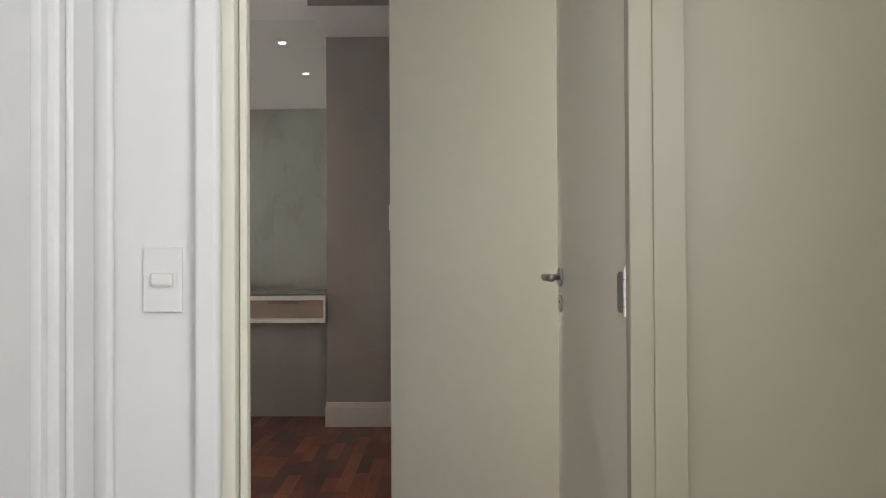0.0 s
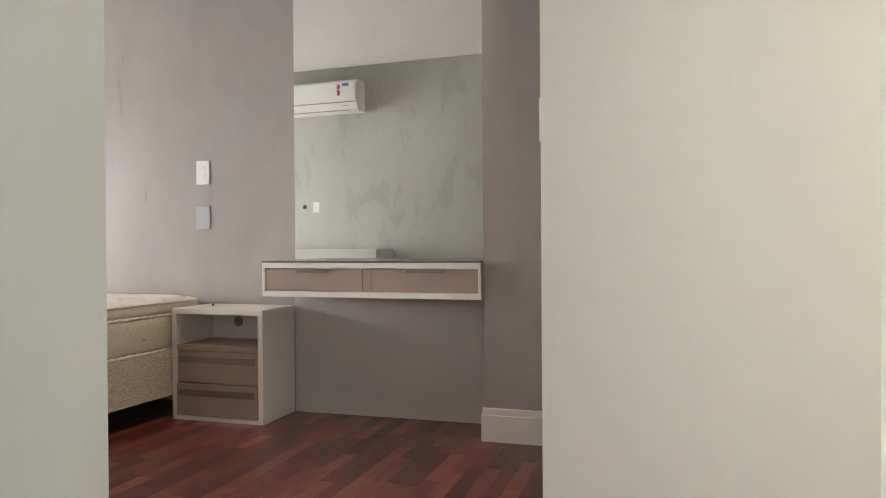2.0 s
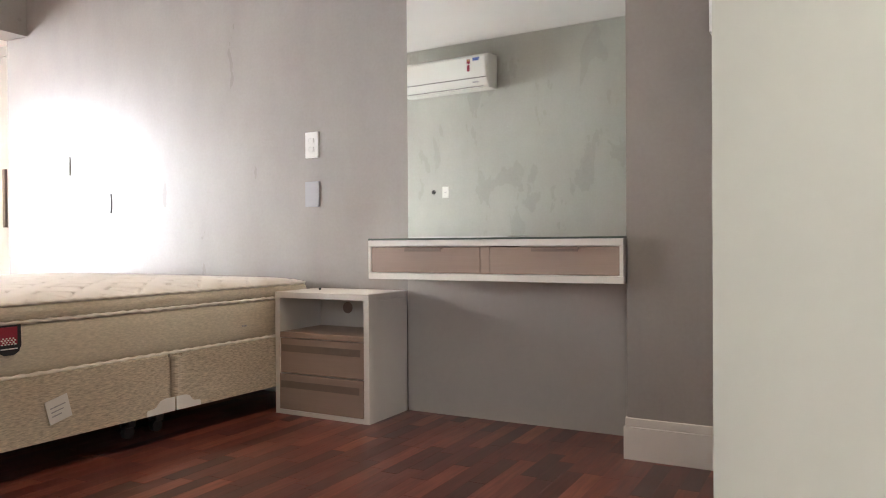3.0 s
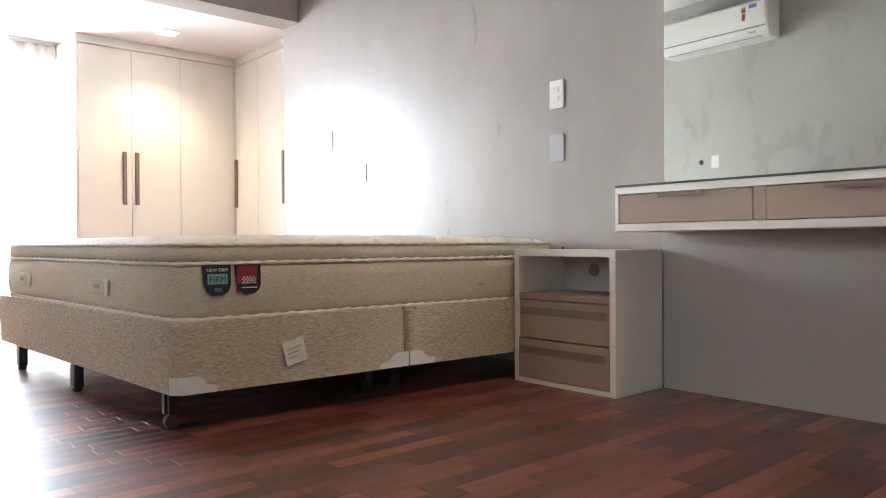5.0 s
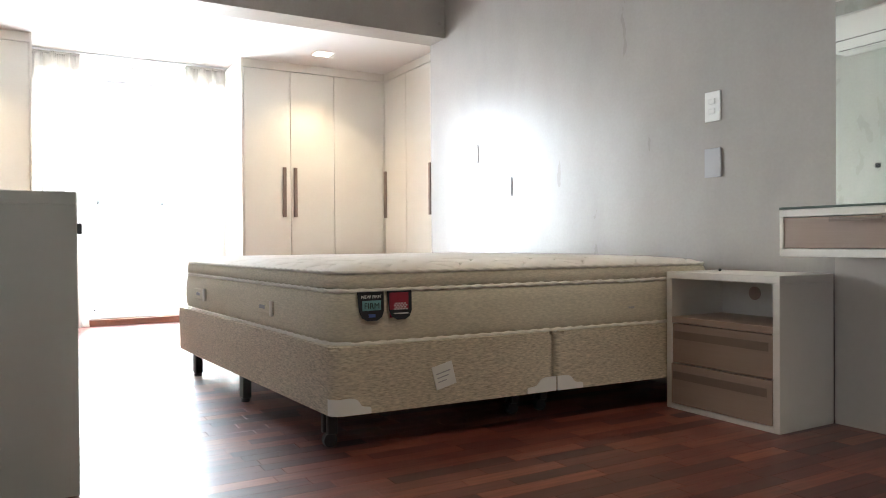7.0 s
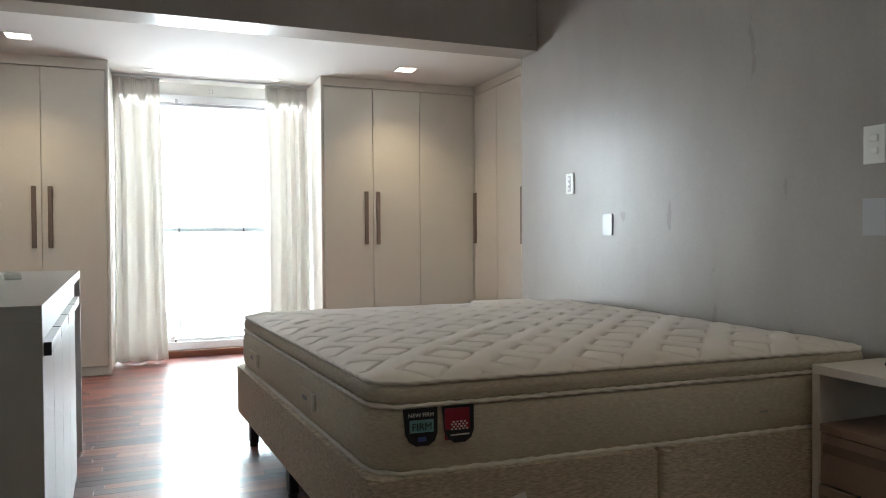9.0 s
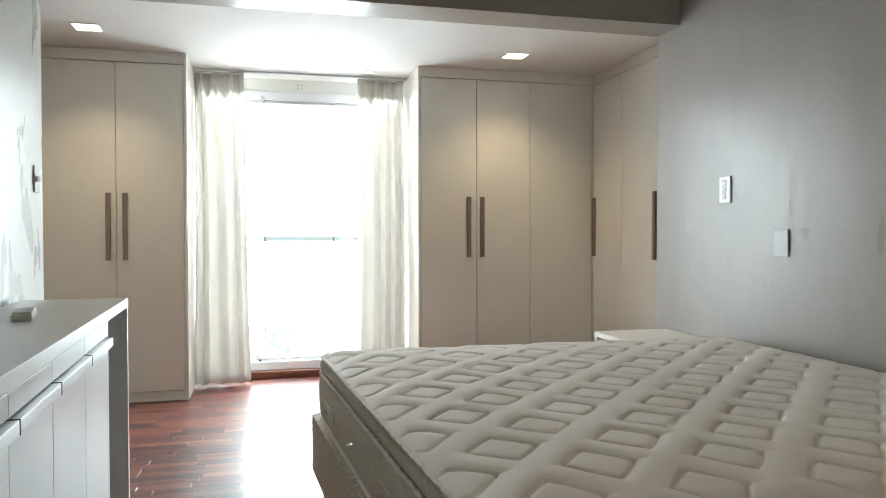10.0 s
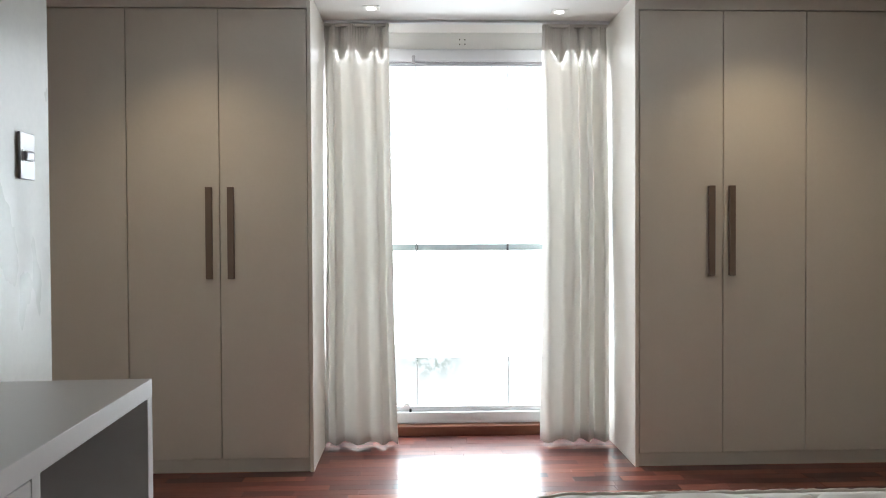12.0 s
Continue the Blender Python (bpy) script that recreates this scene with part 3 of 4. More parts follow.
# paper label on the base
bm = cuboid(-0.045, 0.045, -0.0015, 0.0015, -0.045, 0.045)
bm.transform(Matrix.Translation((BW + 0.006, 0.455, 0.243)) @ pose(0, 0, 0, 0, 0, 90) @ pose(0, 0, 0, 0, -14, 0))
lab = part("paper_label", on_bed(bm), FELT, bed, "crumpled white paper label with grey print")
for k in range(3):
    bm = cuboid(-0.032, 0.030 - 0.012 * k, -0.0006, 0.0006, -0.002, 0.002)
    bm.transform(Matrix.Translation((BW + 0.0082, 0.455, 0.243)) @ pose(0, 0, 0, 0, 0, 90) @ pose(0, 0, 0, 0, -14, 0) @ pose(0, 0, 0.014 - 0.016 * k))
    part("print", on_bed(bm), GREYPLASTIC, lab)

# mattress: sides, cords, quilted top, grips and tags
R = 0.11
part("side", on_bed(skin([outline(i, R, z) for i, z in zip((0.034, 0.022, 0.018, 0.018, 0.024, 0.034), (0.379, 0.405, 0.45, 0.52, 0.560, 0.574))])), FABRIC, mattress, smooth=True)
part("pillow_top_side", on_bed(skin([outline(i, R, z) for i, z in zip((0.036, 0.026, 0.022, 0.026, 0.036), (0.578, 0.59, 0.61, 0.628, 0.642))])), FABRIC, mattress, smooth=True)
for ins, z, r in ((0.028, 0.381, 0.0075), (0.026, 0.576, 0.0075), (0.030, 0.643, 0.0065)):
    part("piping", on_bed(path_tube(outline(ins, R, z, 0.008), r, twist=0.8)), PIPING, mattress, "twisted off-white piping cord", smooth=True)
N, M = 520, 490
bm = bmesh.new()
grid = []
X0, Y0, X1, Y1 = 0.034, 0.034, BW - 0.034, BL - 0.034


P = 0.319


def quilt(x, y):
    """Height of the quilting: pillows with a stitched groove round staggered diamonds."""
    h = 0.0
    for ox, oy in ((0.0, 0.0), (P / 2, P / 2)):
        u = ((x - 0.243 + ox + P / 2) % P) - P / 2
        v = ((y - 0.068 + oy + P / 2) % P) - P / 2
        d = (abs(u / 0.088) ** 1.12 + abs(v / 0.083) ** 1.12) ** (1 / 1.12)
        h -= 0.0115 * math.exp(-((d - 1.0) / 0.07) ** 2)
        h -= (0.0055 * math.exp(-((d - 1.0) / 0.32) ** 2)) if d > 1 else (0.004 + 0.003 * math.exp(-((d - 1.0) / 0.20) ** 2))
    return h


for k in range(M + 1):
    row = []
    for j in range(N + 1):
        x, y = X0 + (X1 - X0) * j / N, Y0 + (Y1 - Y0) * k / M
        # pull the square grid's corners in to the rounded outline
        cx, cy = min(max(x, X0 + R), X1 - R), min(max(y, Y0 + R), Y1 - R)
        dx, dy = x - cx, y - cy
        m = max(abs(dx), abs(dy))
        if dx and dy:
            f = m / math.hypot(dx, dy)
            x, y = cx + dx * f, cy + dy * f
        e = min(R - math.hypot(x - cx, y - cy) if (dx and dy) else min(x - X0, X1 - x, y - Y0, Y1 - y), 0.40)
        edge = max(0.0, min(1.0, e / 0.085))
        crown = 0.020 * math.sin(edge * math.pi / 2) + 0.020 * math.sin(e / 0.40 * math.pi / 2)
        z = 0.643 + crown + quilt(x, y) * min(1, edge * 1.6) + 0.0012 * noise.noise((x * 9, y * 9, 0)) + 0.002 * noise.noise((x * 3, y * 3, 4))
        row.append(bm.verts.new((x, y, z)))
    grid.append(row)
for k in range(M):
    for j in range(N):
        bm.faces.new((grid[k][j], grid[k][j + 1], grid[k + 1][j + 1], grid[k + 1][j]))
part("quilted_top", on_bed(bm), QUILT, mattress, "cream knit top with stitched diamond quilting", smooth=True)
for x in (0.33, 1.33, ):
    part("grip", on_bed(cuboid(x, x + 0.20, 0.006, 0.018, 0.445, 0.505, 0.004)), FABRIC, mattress, "pale fabric carry handle")
    part("grip_end", on_bed(cuboid(x + 0.185, x + 0.20, 0.001, 0.0165, 0.44, 0.508, 0.003)), PIPING, mattress)
    part("grip_mark", on_bed(cuboid(x + 0.06, x + 0.12, 0.003, 0.007, 0.468, 0.484, 0.001)), GREYPLASTIC, mattress)


def words(name, text, size, m, material, parent):
    """Letters in the built-in font, made into a thin mesh at the pose m."""
    c = bpy.data.curves.new(name, "FONT")
    c.body, c.size, c.align_x, c.align_y, c.extrude = text, size, "CENTER", "CENTER", 0.0004
    tmp = new(name + "_text", c)
    me = bpy.data.meshes.new_from_object(tmp.evaluated_get(bpy.context.evaluated_depsgraph_get()))
    bpy.data.objects.remove(tmp)
    bm = bmesh.new()
    bm.from_mesh(me)
    bm.transform(m)
    return part(name, bm, material, parent)


NAVY = mat("tag_navy", (0.012, 0.014, 0.022), 0.6, grain=0.1, scale=200)
RED = mat("tag_red", (0.30, 0.02, 0.045), 0.6, grain=0.1, scale=200)
TEAL = mat("tag_teal", (0.20, 0.42, 0.44), 0.6, grain=0.05, scale=200)
INK = mat("tag_ink", (0.02, 0.05, 0.05), 0.6)
BLUE = mat("tag_blue", (0.10, 0.16, 0.45), 0.6)
for k, (y0, y1, main, trim) in enumerate(((0.105, 0.212, NAVY, WHITE), (0.226, 0.328, RED, NAVY))):
    XT = BW - 0.0145
    pts = [(y0, 0.572), (y0 + 0.004, 0.50), (y0 + 0.014, 0.478), (y0 + 0.034, 0.466), (y1 - 0.034, 0.466), (y1 - 0.014, 0.478), (y1 - 0.004, 0.50), (y1, 0.572)]
    bm = bmesh.new()
    a = [bm.verts.new((XT + 0.001 + 0.012 * (0.572 - z) / 0.1, y, z)) for y, z in pts]
    b = [bm.verts.new((XT - 0.002 + 0.012 * (0.572 - z) / 0.1, y, z)) for y, z in pts]
    bm.faces.new(a)
    bm.faces.new(b[::-1])
    for i in range(len(pts)):
        bm.faces.new((a[i], a[(i + 1) % len(pts)], b[(i + 1) % len(pts)], b[i]))
    tag = part("tag", on_bed(bm), NAVY, mattress, ("dark navy fabric tag with a teal panel", "dark red fabric tag with a pale check pattern")[k])
    yc = (y0 + y1) / 2
    tilt = pose(0, 0, 0, 90, 0, 90)

    def at(y, z, lift=0.0015):
        return Matrix.Translation((XT + 0.002 + lift + 0.012 * (0.572 - z) / 0.1, y, z)) @ tilt

    def bar(name, y, z, w, h, material, lift=0.0):
        x = XT + 0.0018 + lift + 0.012 * (0.572 - z) / 0.1
        return part(name, on_bed(cuboid(x - 0.001, x + 0.0012, y - w / 2, y + w / 2, z - h / 2, z + h / 2)), material, tag)

    if k == 0:
        t1 = words("lettering", "NEW FIRM", 0.017, at(yc, 0.553), WHITE, None)
        bar("panel", yc, 0.522, 0.074, 0.036, TEAL, 0.001)
        t2 = words("lettering", "FIRM", 0.030, at(yc, 0.520, 0.0036), INK, None)
        for t in (t1, t2):
            tb = bmesh.new()
            tb.from_mesh(t.data)
            on_bed(tb)
            bpy.data.objects.remove(t)
            part("lettering", tb, WHITE if t1 is t else INK, tag)
            t1 = None
        bar("mark", yc, 0.485, 0.026, 0.012, BLUE)
    else:
        bar("panel", yc - 0.006, 0.520, 0.078, 0.092, RED)
        bar("band", yc - 0.006, 0.553, 0.074, 0.024, mat("tag_light_red", (0.50, 0.10, 0.13), 0.6), 0.0008)
        bar("mark", yc - 0.006, 0.553, 0.062, 0.010, FELT, 0.0018)
        for r in range(5):
            for q in range(5 - r % 2):
                bar("dot", yc - 0.024 + 0.012 * q + 0.006 * (r % 2), 0.533 - 0.007 * r, 0.006, 0.0045, FELT, 0.0015)
        bar("line", yc, 0.489, 0.06, 0.004, FELT, 0.0015)
for dy in (0, 0.013, 0.024):
    part("stamp", on_bed(cuboid(BW - 0.0195, BW - 0.0165, 1.42 + dy, 1.429 + dy, 0.452, 0.460)), GREYPLASTIC, mattress)

# ---- nightstands ----


def nightstand(x0, x1, y0, y1, h, label):
    n = thing("nightstand", label, "nightstand", pose((x0 + x1) / 2, (y0 + y1) / 2, 0), "nightstands beside the bed")
    t = 0.03
    part("side", cuboid(x0, x0 + t, y0, y1, 0, h - t - 0.0005, 0.001), LAMW, n)
    part("side", cuboid(x1 - t, x1, y0, y1, 0, h - t - 0.0005, 0.001), LAMW, n)
    part("top", cuboid(x0, x1, y0, y1, h - t, h, 0.001), LAMW, n)
    bk = part("back", cuboid(x0 + t, x1 - t, y1 - 0.012, y1, 0.02, h - t - 0.001), LAMW, n)
    part("cable_grommet", tube((x0 + 0.21, y1 - 0.012, h - 0.10), (x0 + 0.21, y1 - 0.017, h - 0.10), 0.03, 20), TAUPE, bk, "round brown cable grommet")
    part("bottom", cuboid(x0 + t, x1 - t, y0, y1 - 0.013, 0.0, 0.022), LAMW, n)
    part("shelf", cuboid(x0 + t, x1 - t, y0 + 0.001, y1 - 0.013, 0.385, 0.412, 0.001), TAUPE, n, "brown wood-grain shelf")
    for z0, z1, off in ((0.208, 0.381, 0.004), (0.026, 0.202, -0.006)):
        d = part("drawer", cuboid(x0 + t + 0.002, x1 - t - 0.002, y0 + off, y0 + off + 0.018, z0, z1, 0.001), TAUPE, n, "brown wood-grain drawer front")
        part("recess_pull", cuboid(x0 + t + 0.012, x1 - t - 0.022, y0 + off - 0.0015, y0 + off - 0.0002, z1 - 0.067, z1 - 0.032), PULL, d, "dark brown recessed grip")
    return n


nightstand(-2.548, -1.978, 4.82, 5.165, 0.612, "white laminate nightstand with an open shelf and two brown drawers")
nightstand(-5.36, -4.79, 4.755, 5.21, 0.612, "white laminate nightstand on the window side of the bed")
pb = thing("pebble", "tiny dark pebble lying on the nightstand", "pebble", pose(-2.42, 5.02, 0.613))
bm = bmesh.new()
bmesh.ops.create_icosphere(bm, subdivisions=2, radius=0.007, matrix=pose(-2.42, 5.02, 0.618))
part("stone", bm, BLACK, pb, smooth=True)

# ---- vanity and mirror ----
VX0, VX1, VY0, VY1 = -1.972, -0.778, 4.812, 5.168
v = thing("vanity_shelf", "floating white laminate vanity with two brown drawers", "vanity", pose(-1.37, 5.0, 0.69))
part("bottom_board", cuboid(VX0, VX1, VY0, VY1, 0.688, 0.717, 0.001), LAMW, v)
part("top_board", cuboid(VX0, VX1, VY0, VY1, 0.838, 0.866, 0.001), LAMW, v)
part("side", cuboid(VX0, VX0 + 0.015, VY0, VY1, 0.7175, 0.8375, 0.001), LAMW, v)
part("side", cuboid(VX1 - 0.015, VX1, VY0, VY1, 0.7175, 0.8375, 0.001), LAMW, v)
part("divider", cuboid(-1.395, -1.352, VY0 + 0.004, VY1, 0.7175, 0.8375), TAUPE, v)
part("back", cuboid(VX0 + 0.015, VX1 - 0.015, VY1 - 0.015, VY1, 0.7175, 0.8375), LAMW, v)
for d0, d1, p0, p1 in ((VX0 + 0.017, -1.398, -1.765, -1.578), (-1.349, VX1 - 0.017, -1.155, -0.955)):
    d = part("drawer", cuboid(d0, d1, VY0 + 0.003, VY0 + 0.021, 0.720, 0.8345, 0.001), TAUPE, v, "brown wood-grain drawer front")
    part("edge_pull", cuboid(p0, p1, VY0 - 0.016, VY0 + 0.002, 0.826, 0.831, 0.001, bm=cuboid(p0, p1, VY0 - 0.016, VY0 - 0.0135, 0.815, 0.8255)), PULL, d, "slim brown metal edge pull")
gl = thing("glass_top", "clear glass sheet lying on the vanity top", "glass top", pose(-1.37, 5.0, 0.867))
part("sheet", cuboid(VX0, VX1, VY0 - 0.003, VY1, 0.8668, 0.8748, 0.0015), mat("green_glass", (0.10, 0.13, 0.11), 0.05, spec=0.6), gl, "green-edged glass sheet")
mr = thing("mirror", "large frameless wall mirror above the vanity", "mirror", pose(-1.37, 5.2, 0.88))
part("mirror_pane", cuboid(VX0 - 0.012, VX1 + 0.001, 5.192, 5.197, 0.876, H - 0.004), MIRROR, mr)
part("backing", cuboid(VX0 - 0.006, VX1 - 0.003, 5.1975, 5.232, 0.876, H - 0.006), WHITE, mr)
bp = thing("back_panel", "laminate panel under the floating vanity, grey-beige below and white above", "wall panel", pose(-1.37, 5.18, 0))
# lower part has a darker colour than the upper part
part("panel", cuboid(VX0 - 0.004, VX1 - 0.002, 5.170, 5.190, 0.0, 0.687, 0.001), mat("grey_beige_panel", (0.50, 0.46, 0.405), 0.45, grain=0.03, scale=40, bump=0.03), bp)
part("panel_upper", cuboid(VX0 - 0.004, VX1 - 0.002, 5.170, 5.190, 0.689, 0.872), LAMW, bp)

# pillar baseboard, stepped
fixed("baseboard", cuboid(-0.787, 2.6, 4.836, 4.8495, 0.0, 0.128, 0.001, bm=cuboid(-0.782, 2.6, 4.841, 4.8495, 0.1285, 0.163, 0.003)), TRIM, "tall stepped white baseboard along the pillar", "baseboard")
fixed("baseboard_return", cuboid(-0.787, -0.7755, 4.85, 5.168, 0.0, 0.128, 0.001, bm=cuboid(-0.782, -0.7755, 4.85, 5.168, 0.1285, 0.163, 0.002)), TRIM, "tall stepped white baseboard on the pillar side", "baseboard")

# ---- switches and sockets ----


def plate(x, y, z0, z1, w, face, kind, label, material=PLASTIC, off=0.0):
    """A wall plate; face: the way it looks ('-y', '+y', '-x')."""
    p = thing(kind, label, "switch" if "switch" in kind else "socket", pose(x, y, (z0 + z1) / 2))
    s = {"-y": -1, "+y": 1, "-x": -1}[face]

    def slab(u0, u1, a, b, d0, d1, bev=0.002):
        if face == "-x":
            return cuboid(x + s * d0, x + s * d1, y + u0, y + u1, a, b, bev, 2)
        return cuboid(x + u0, x + u1, y + s * d0, y + s * d1, a, b, bev, 2)

    part("plate", slab(-w / 2, w / 2, z0, z1, 0.0, 0.008), material, p)
    zc, hh = (z0 + z1) / 2, z1 - z0
    if kind == "double_switch":
        for dz in (0.024, -0.024):
            part("rocker", slab(-0.018, 0.018, zc + dz - 0.013, zc + dz + 0.013, 0.008, 0.013, 0.004), material, p)
    elif kind == "light_switch":
        part("rocker", slab(-0.022, 0.022, zc - 0.013, zc + 0.013, 0.008, 0.016, 0.006), material, p)
        part("bezel", slab(-0.027, 0.027, zc - 0.016, zc + 0.016, 0.0078, 0.0095, 0.0005), material, p)
    elif kind == "wall_socket":
        part("insert", slab(-0.016, 0.016, zc - 0.011, zc + 0.011, 0.008, 0.0095, 0.0005), material, p)
        for du in (-0.008, 0, 0.008):
            part("hole", slab(du - 0.002, du + 0.002, zc - 0.002, zc + 0.002, 0.0095, 0.0099, 0), DARK, p)
    elif kind == "triple_socket":
        for dz in (0.032, 0.0, -0.032):
            part("button", slab(-0.011, 0.011, zc + dz - 0.011, zc + dz + 0.011, 0.008, 0.013, 0.004), PLASTIC, p)
        part("insert", slab(-0.018, 0.018, zc - 0.05, zc + 0.05, 0.0078, 0.0088, 0.0005), GREYPLASTIC, p)
    return p


WY = 5.2195
plate(-2.62, WY, 1.330, 1.474, 0.090, "-y", "double_switch", "ivory double rocker switch on the cement wall")
plate(-2.62, WY, 1.058, 1.199, 0.096, "-y", "blank_plate", "grey blank wall plate under the switch", GREYPLASTIC)
plate(-4.79, WY, 1.336, 1.471, 0.090, "-y", "triple_socket", "ivory three-button plate on the cement wall")
plate(-4.364, WY, 1.068, 1.195, 0.096, "-y", "blank_plate", "grey blank wall plate above the bed", GREYPLASTIC)
plate(-0.523, 1.4195, 1.014, 1.138, 0.074, "-y", "light_switch", "white light switch on the hall wall")
plate(-0.2425, 3.45, 1.24, 1.36, 0.08, "-x", "wall_switch", "white switch on the end of the partition")


def south_y(x):
    return 1.89 + (x + 5.22) * math.tan(radians(2.75))


plate(-3.495, south_y(-3.495) + 0.001, 1.30, 1.41, 0.072, "+y", "wall_socket", "white socket plate above the desk")
plate(-5.08, south_y(-5.08) + 0.002, 1.365, 1.485, 0.07, "+y", "light_switch", "satin grey light switch on the cement wall", GREYPLASTIC)
hole = thing("cable_hole", "small round dark cable hole in the wall", "hole", pose(-3.635, south_y(-3.635), 1.36))
part("ring", tube((-3.635, south_y(-3.635) - 0.01, 1.36), (-3.635, south_y(-3.635) + 0.006, 1.36), 0.022, 18), BLACK, hole)

# ---- desk along the south wall ----
DX, DY, DROT = -4.745, 2.338, 2.75
DM = pose(DX, DY, 0, 0, 0, DROT)
desk = thing("desk", "long pale grey laminate desk with panel doors and open knee space", "desk", DM)
DL, DD, DH = 2.125, 0.395, 0.910


def on_desk(bm):
    bm.transform(DM)
    return bm


def dpart(name, bm, material, parent=None, label=""):
    return part(name, on_desk(bm), material, parent or desk, label)


dpart("top", cuboid(0, DL, -DD, 0, DH - 0.038, DH, 0.001), DESKLAM)
dpart("leg_panel", cuboid(0, 0.032, -DD, 0, 0, DH - 0.0385, 0.001), DESKLAM)
dpart("end_panel", cuboid(DL - 0.032, DL, -DD, 0, 0, DH - 0.0385, 0.001), DESKLAM)
dpart("cabinet_side", cuboid(0.505, 0.53, -DD, -0.004, 0, DH - 0.0385), DESKLAM)
dpart("back", cuboid(0.032, DL - 0.032, -DD, -DD + 0.015, 0.0, DH - 0.0385), DESKLAM)
dpart("carcass", cuboid(0.531, DL - 0.033, -DD + 0.016, -0.022, 0.03, DH - 0.039), DESKLAM)
dpart("plinth", cuboid(0.531, DL - 0.033, -DD + 0.016, -0.04, 0.0, 0.029), LAMG)
doors = (0.532, 0.945, 1.36, 1.73, DL - 0.034)
for a, b in zip(doors, doors[1:]):
    dpart("rail", cuboid(a + 0.0015, b - 0.0015, -0.0215, -0.004, 0.818, DH - 0.042, 0.001), DESKLAM)
    d = dpart("door", cuboid(a + 0.0015, b - 0.0015, -0.0215, -0.004, 0.032, 0.782, 0.001), DESKLAM)
    bm = cuboid(a + 0.004, b - 0.004, -0.02, 0.016, 0.812, 0.8155, 0.0005)
    cuboid(a + 0.004, b - 0.004, 0.0125, 0.016, 0.786, 0.8115, 0.0005, bm=bm)
    h = dpart("handle", bm, ALUPULL, d, "long aluminium profile pull")
    dpart("end_cap", cuboid(b - 0.0038, b - 0.0022, -0.02, 0.0165, 0.784, 0.8165), BLACK, h, "black plastic end cap")
tray = thing("cable_cover", "small white ridged plastic cover lying on the desk", "cover", pose(-3.97, 2.15, DH))
bm = cuboid(-0.14, 0.05, -0.030, 0.030, 0.0, 0.022, 0.004, 2)
for k in range(9):
    cuboid(-0.125 + 0.019 * k, -0.117 + 0.019 * k, -0.026, 0.026, 0.0222, 0.027, 0.001, bm=bm)
bm.transform(pose(-3.97, 2.165, DH, 0, 0, 12))
part("cover", bm, PLASTIC, tray)

# ---- air conditioner over the desk ----
AX0, AX1, AZ0, AZ1 = -3.90, -2.91, 2.315, 2.635
ay = south_y((AX0 + AX1) / 2) + 0.003
ac = thing("air_conditioner", "white split air conditioner on the cement wall", "air conditioner", pose((AX0 + AX1) / 2, ay, AZ0))
prof = [(0, 0.0), (0.16, 0.0), (0.19, 0.035), (0.205, 0.10), (0.20, 0.25), (0.185, 0.30), (0.15, 0.32), (0, 0.32)]
bm = bmesh.new()
l = [bm.verts.new((AX0, ay + dy, AZ0 + z)) for dy, z in prof]
r = [bm.verts.new((AX1, ay + dy, AZ0 + z)) for dy, z in prof]
bm.faces.new(l)
bm.faces.new(r[::-1])
for i in range(len(prof)):
    bm.faces.new((l[i], l[(i + 1) % len(prof)], r[(i + 1) % len(prof)], r[i]))
bmesh.ops.bevel(bm, geom=list(bm.edges), offset=0.008, segments=2, affect="EDGES")
part("body", bm, PLASTIC, ac)
part("front_panel", cuboid(AX0 + 0.01, AX1 - 0.02, ay + 0.2045, ay + 0.209, AZ0 + 0.095, AZ0 + 0.285, 0.002), PLASTIC, ac)
part("panel_gap", cuboid(AX0 + 0.008, AX1 - 0.018, ay + 0.199, ay + 0.2065, AZ0 + 0.085, AZ0 + 0.091), DARK, ac)
part("louvre", cuboid(AX0 + 0.05, AX1 - 0.06, ay + 0.165, ay + 0.186, AZ0 - 0.004, AZ0 + 0.004), PLASTIC, ac)
part("louvre_slot", cuboid(AX0 + 0.05, AX1 - 0.06, ay + 0.168, ay + 0.182, AZ0 + 0.0042, AZ0 + 0.010), DARK, ac)
for dx, z, ww, hh, m in ((-0.20, 0.245, 0.035, 0.045, RED), (-0.20, 0.185, 0.03, 0.06, RED), (-0.12, 0.262, 0.07, 0.03, BLUE), (-0.20, 0.255, 0.022, 0.012, mat("label_yellow", (0.7, 0.5, 0.08), 0.5))):
    part("energy_label", cuboid(AX1 + dx - ww / 2, AX1 + dx + ww / 2, ay + 0.2092, ay + 0.2105, AZ0 + z - hh / 2, AZ0 + z + hh / 2), m, ac, "small printed energy label")
part("badge", cuboid(AX1 - 0.16, AX1 - 0.10, ay + 0.186, ay + 0.2015, AZ0 + 0.045, AZ0 + 0.055), GREYPLASTIC, ac)

ac.matrix_basis = pose((AX0 + AX1) / 2, ay, AZ0, 0, 0, 2.75)

# ---- entry door ----
door = tagged(new("door_1"), "cream painted flush door standing open against the wall", "door", kind="structure")
HP = Vector((0.374, 1.474, 0.0))
LEAF = 0.632
door.matrix_basis = pose(HP.x, HP.y, 0.008, 0, 0, math.degrees(math.atan2(0.630, -0.040)))
dmx = door.matrix_basis


def on_door(bm):
    bm.transform(dmx)
    return bm


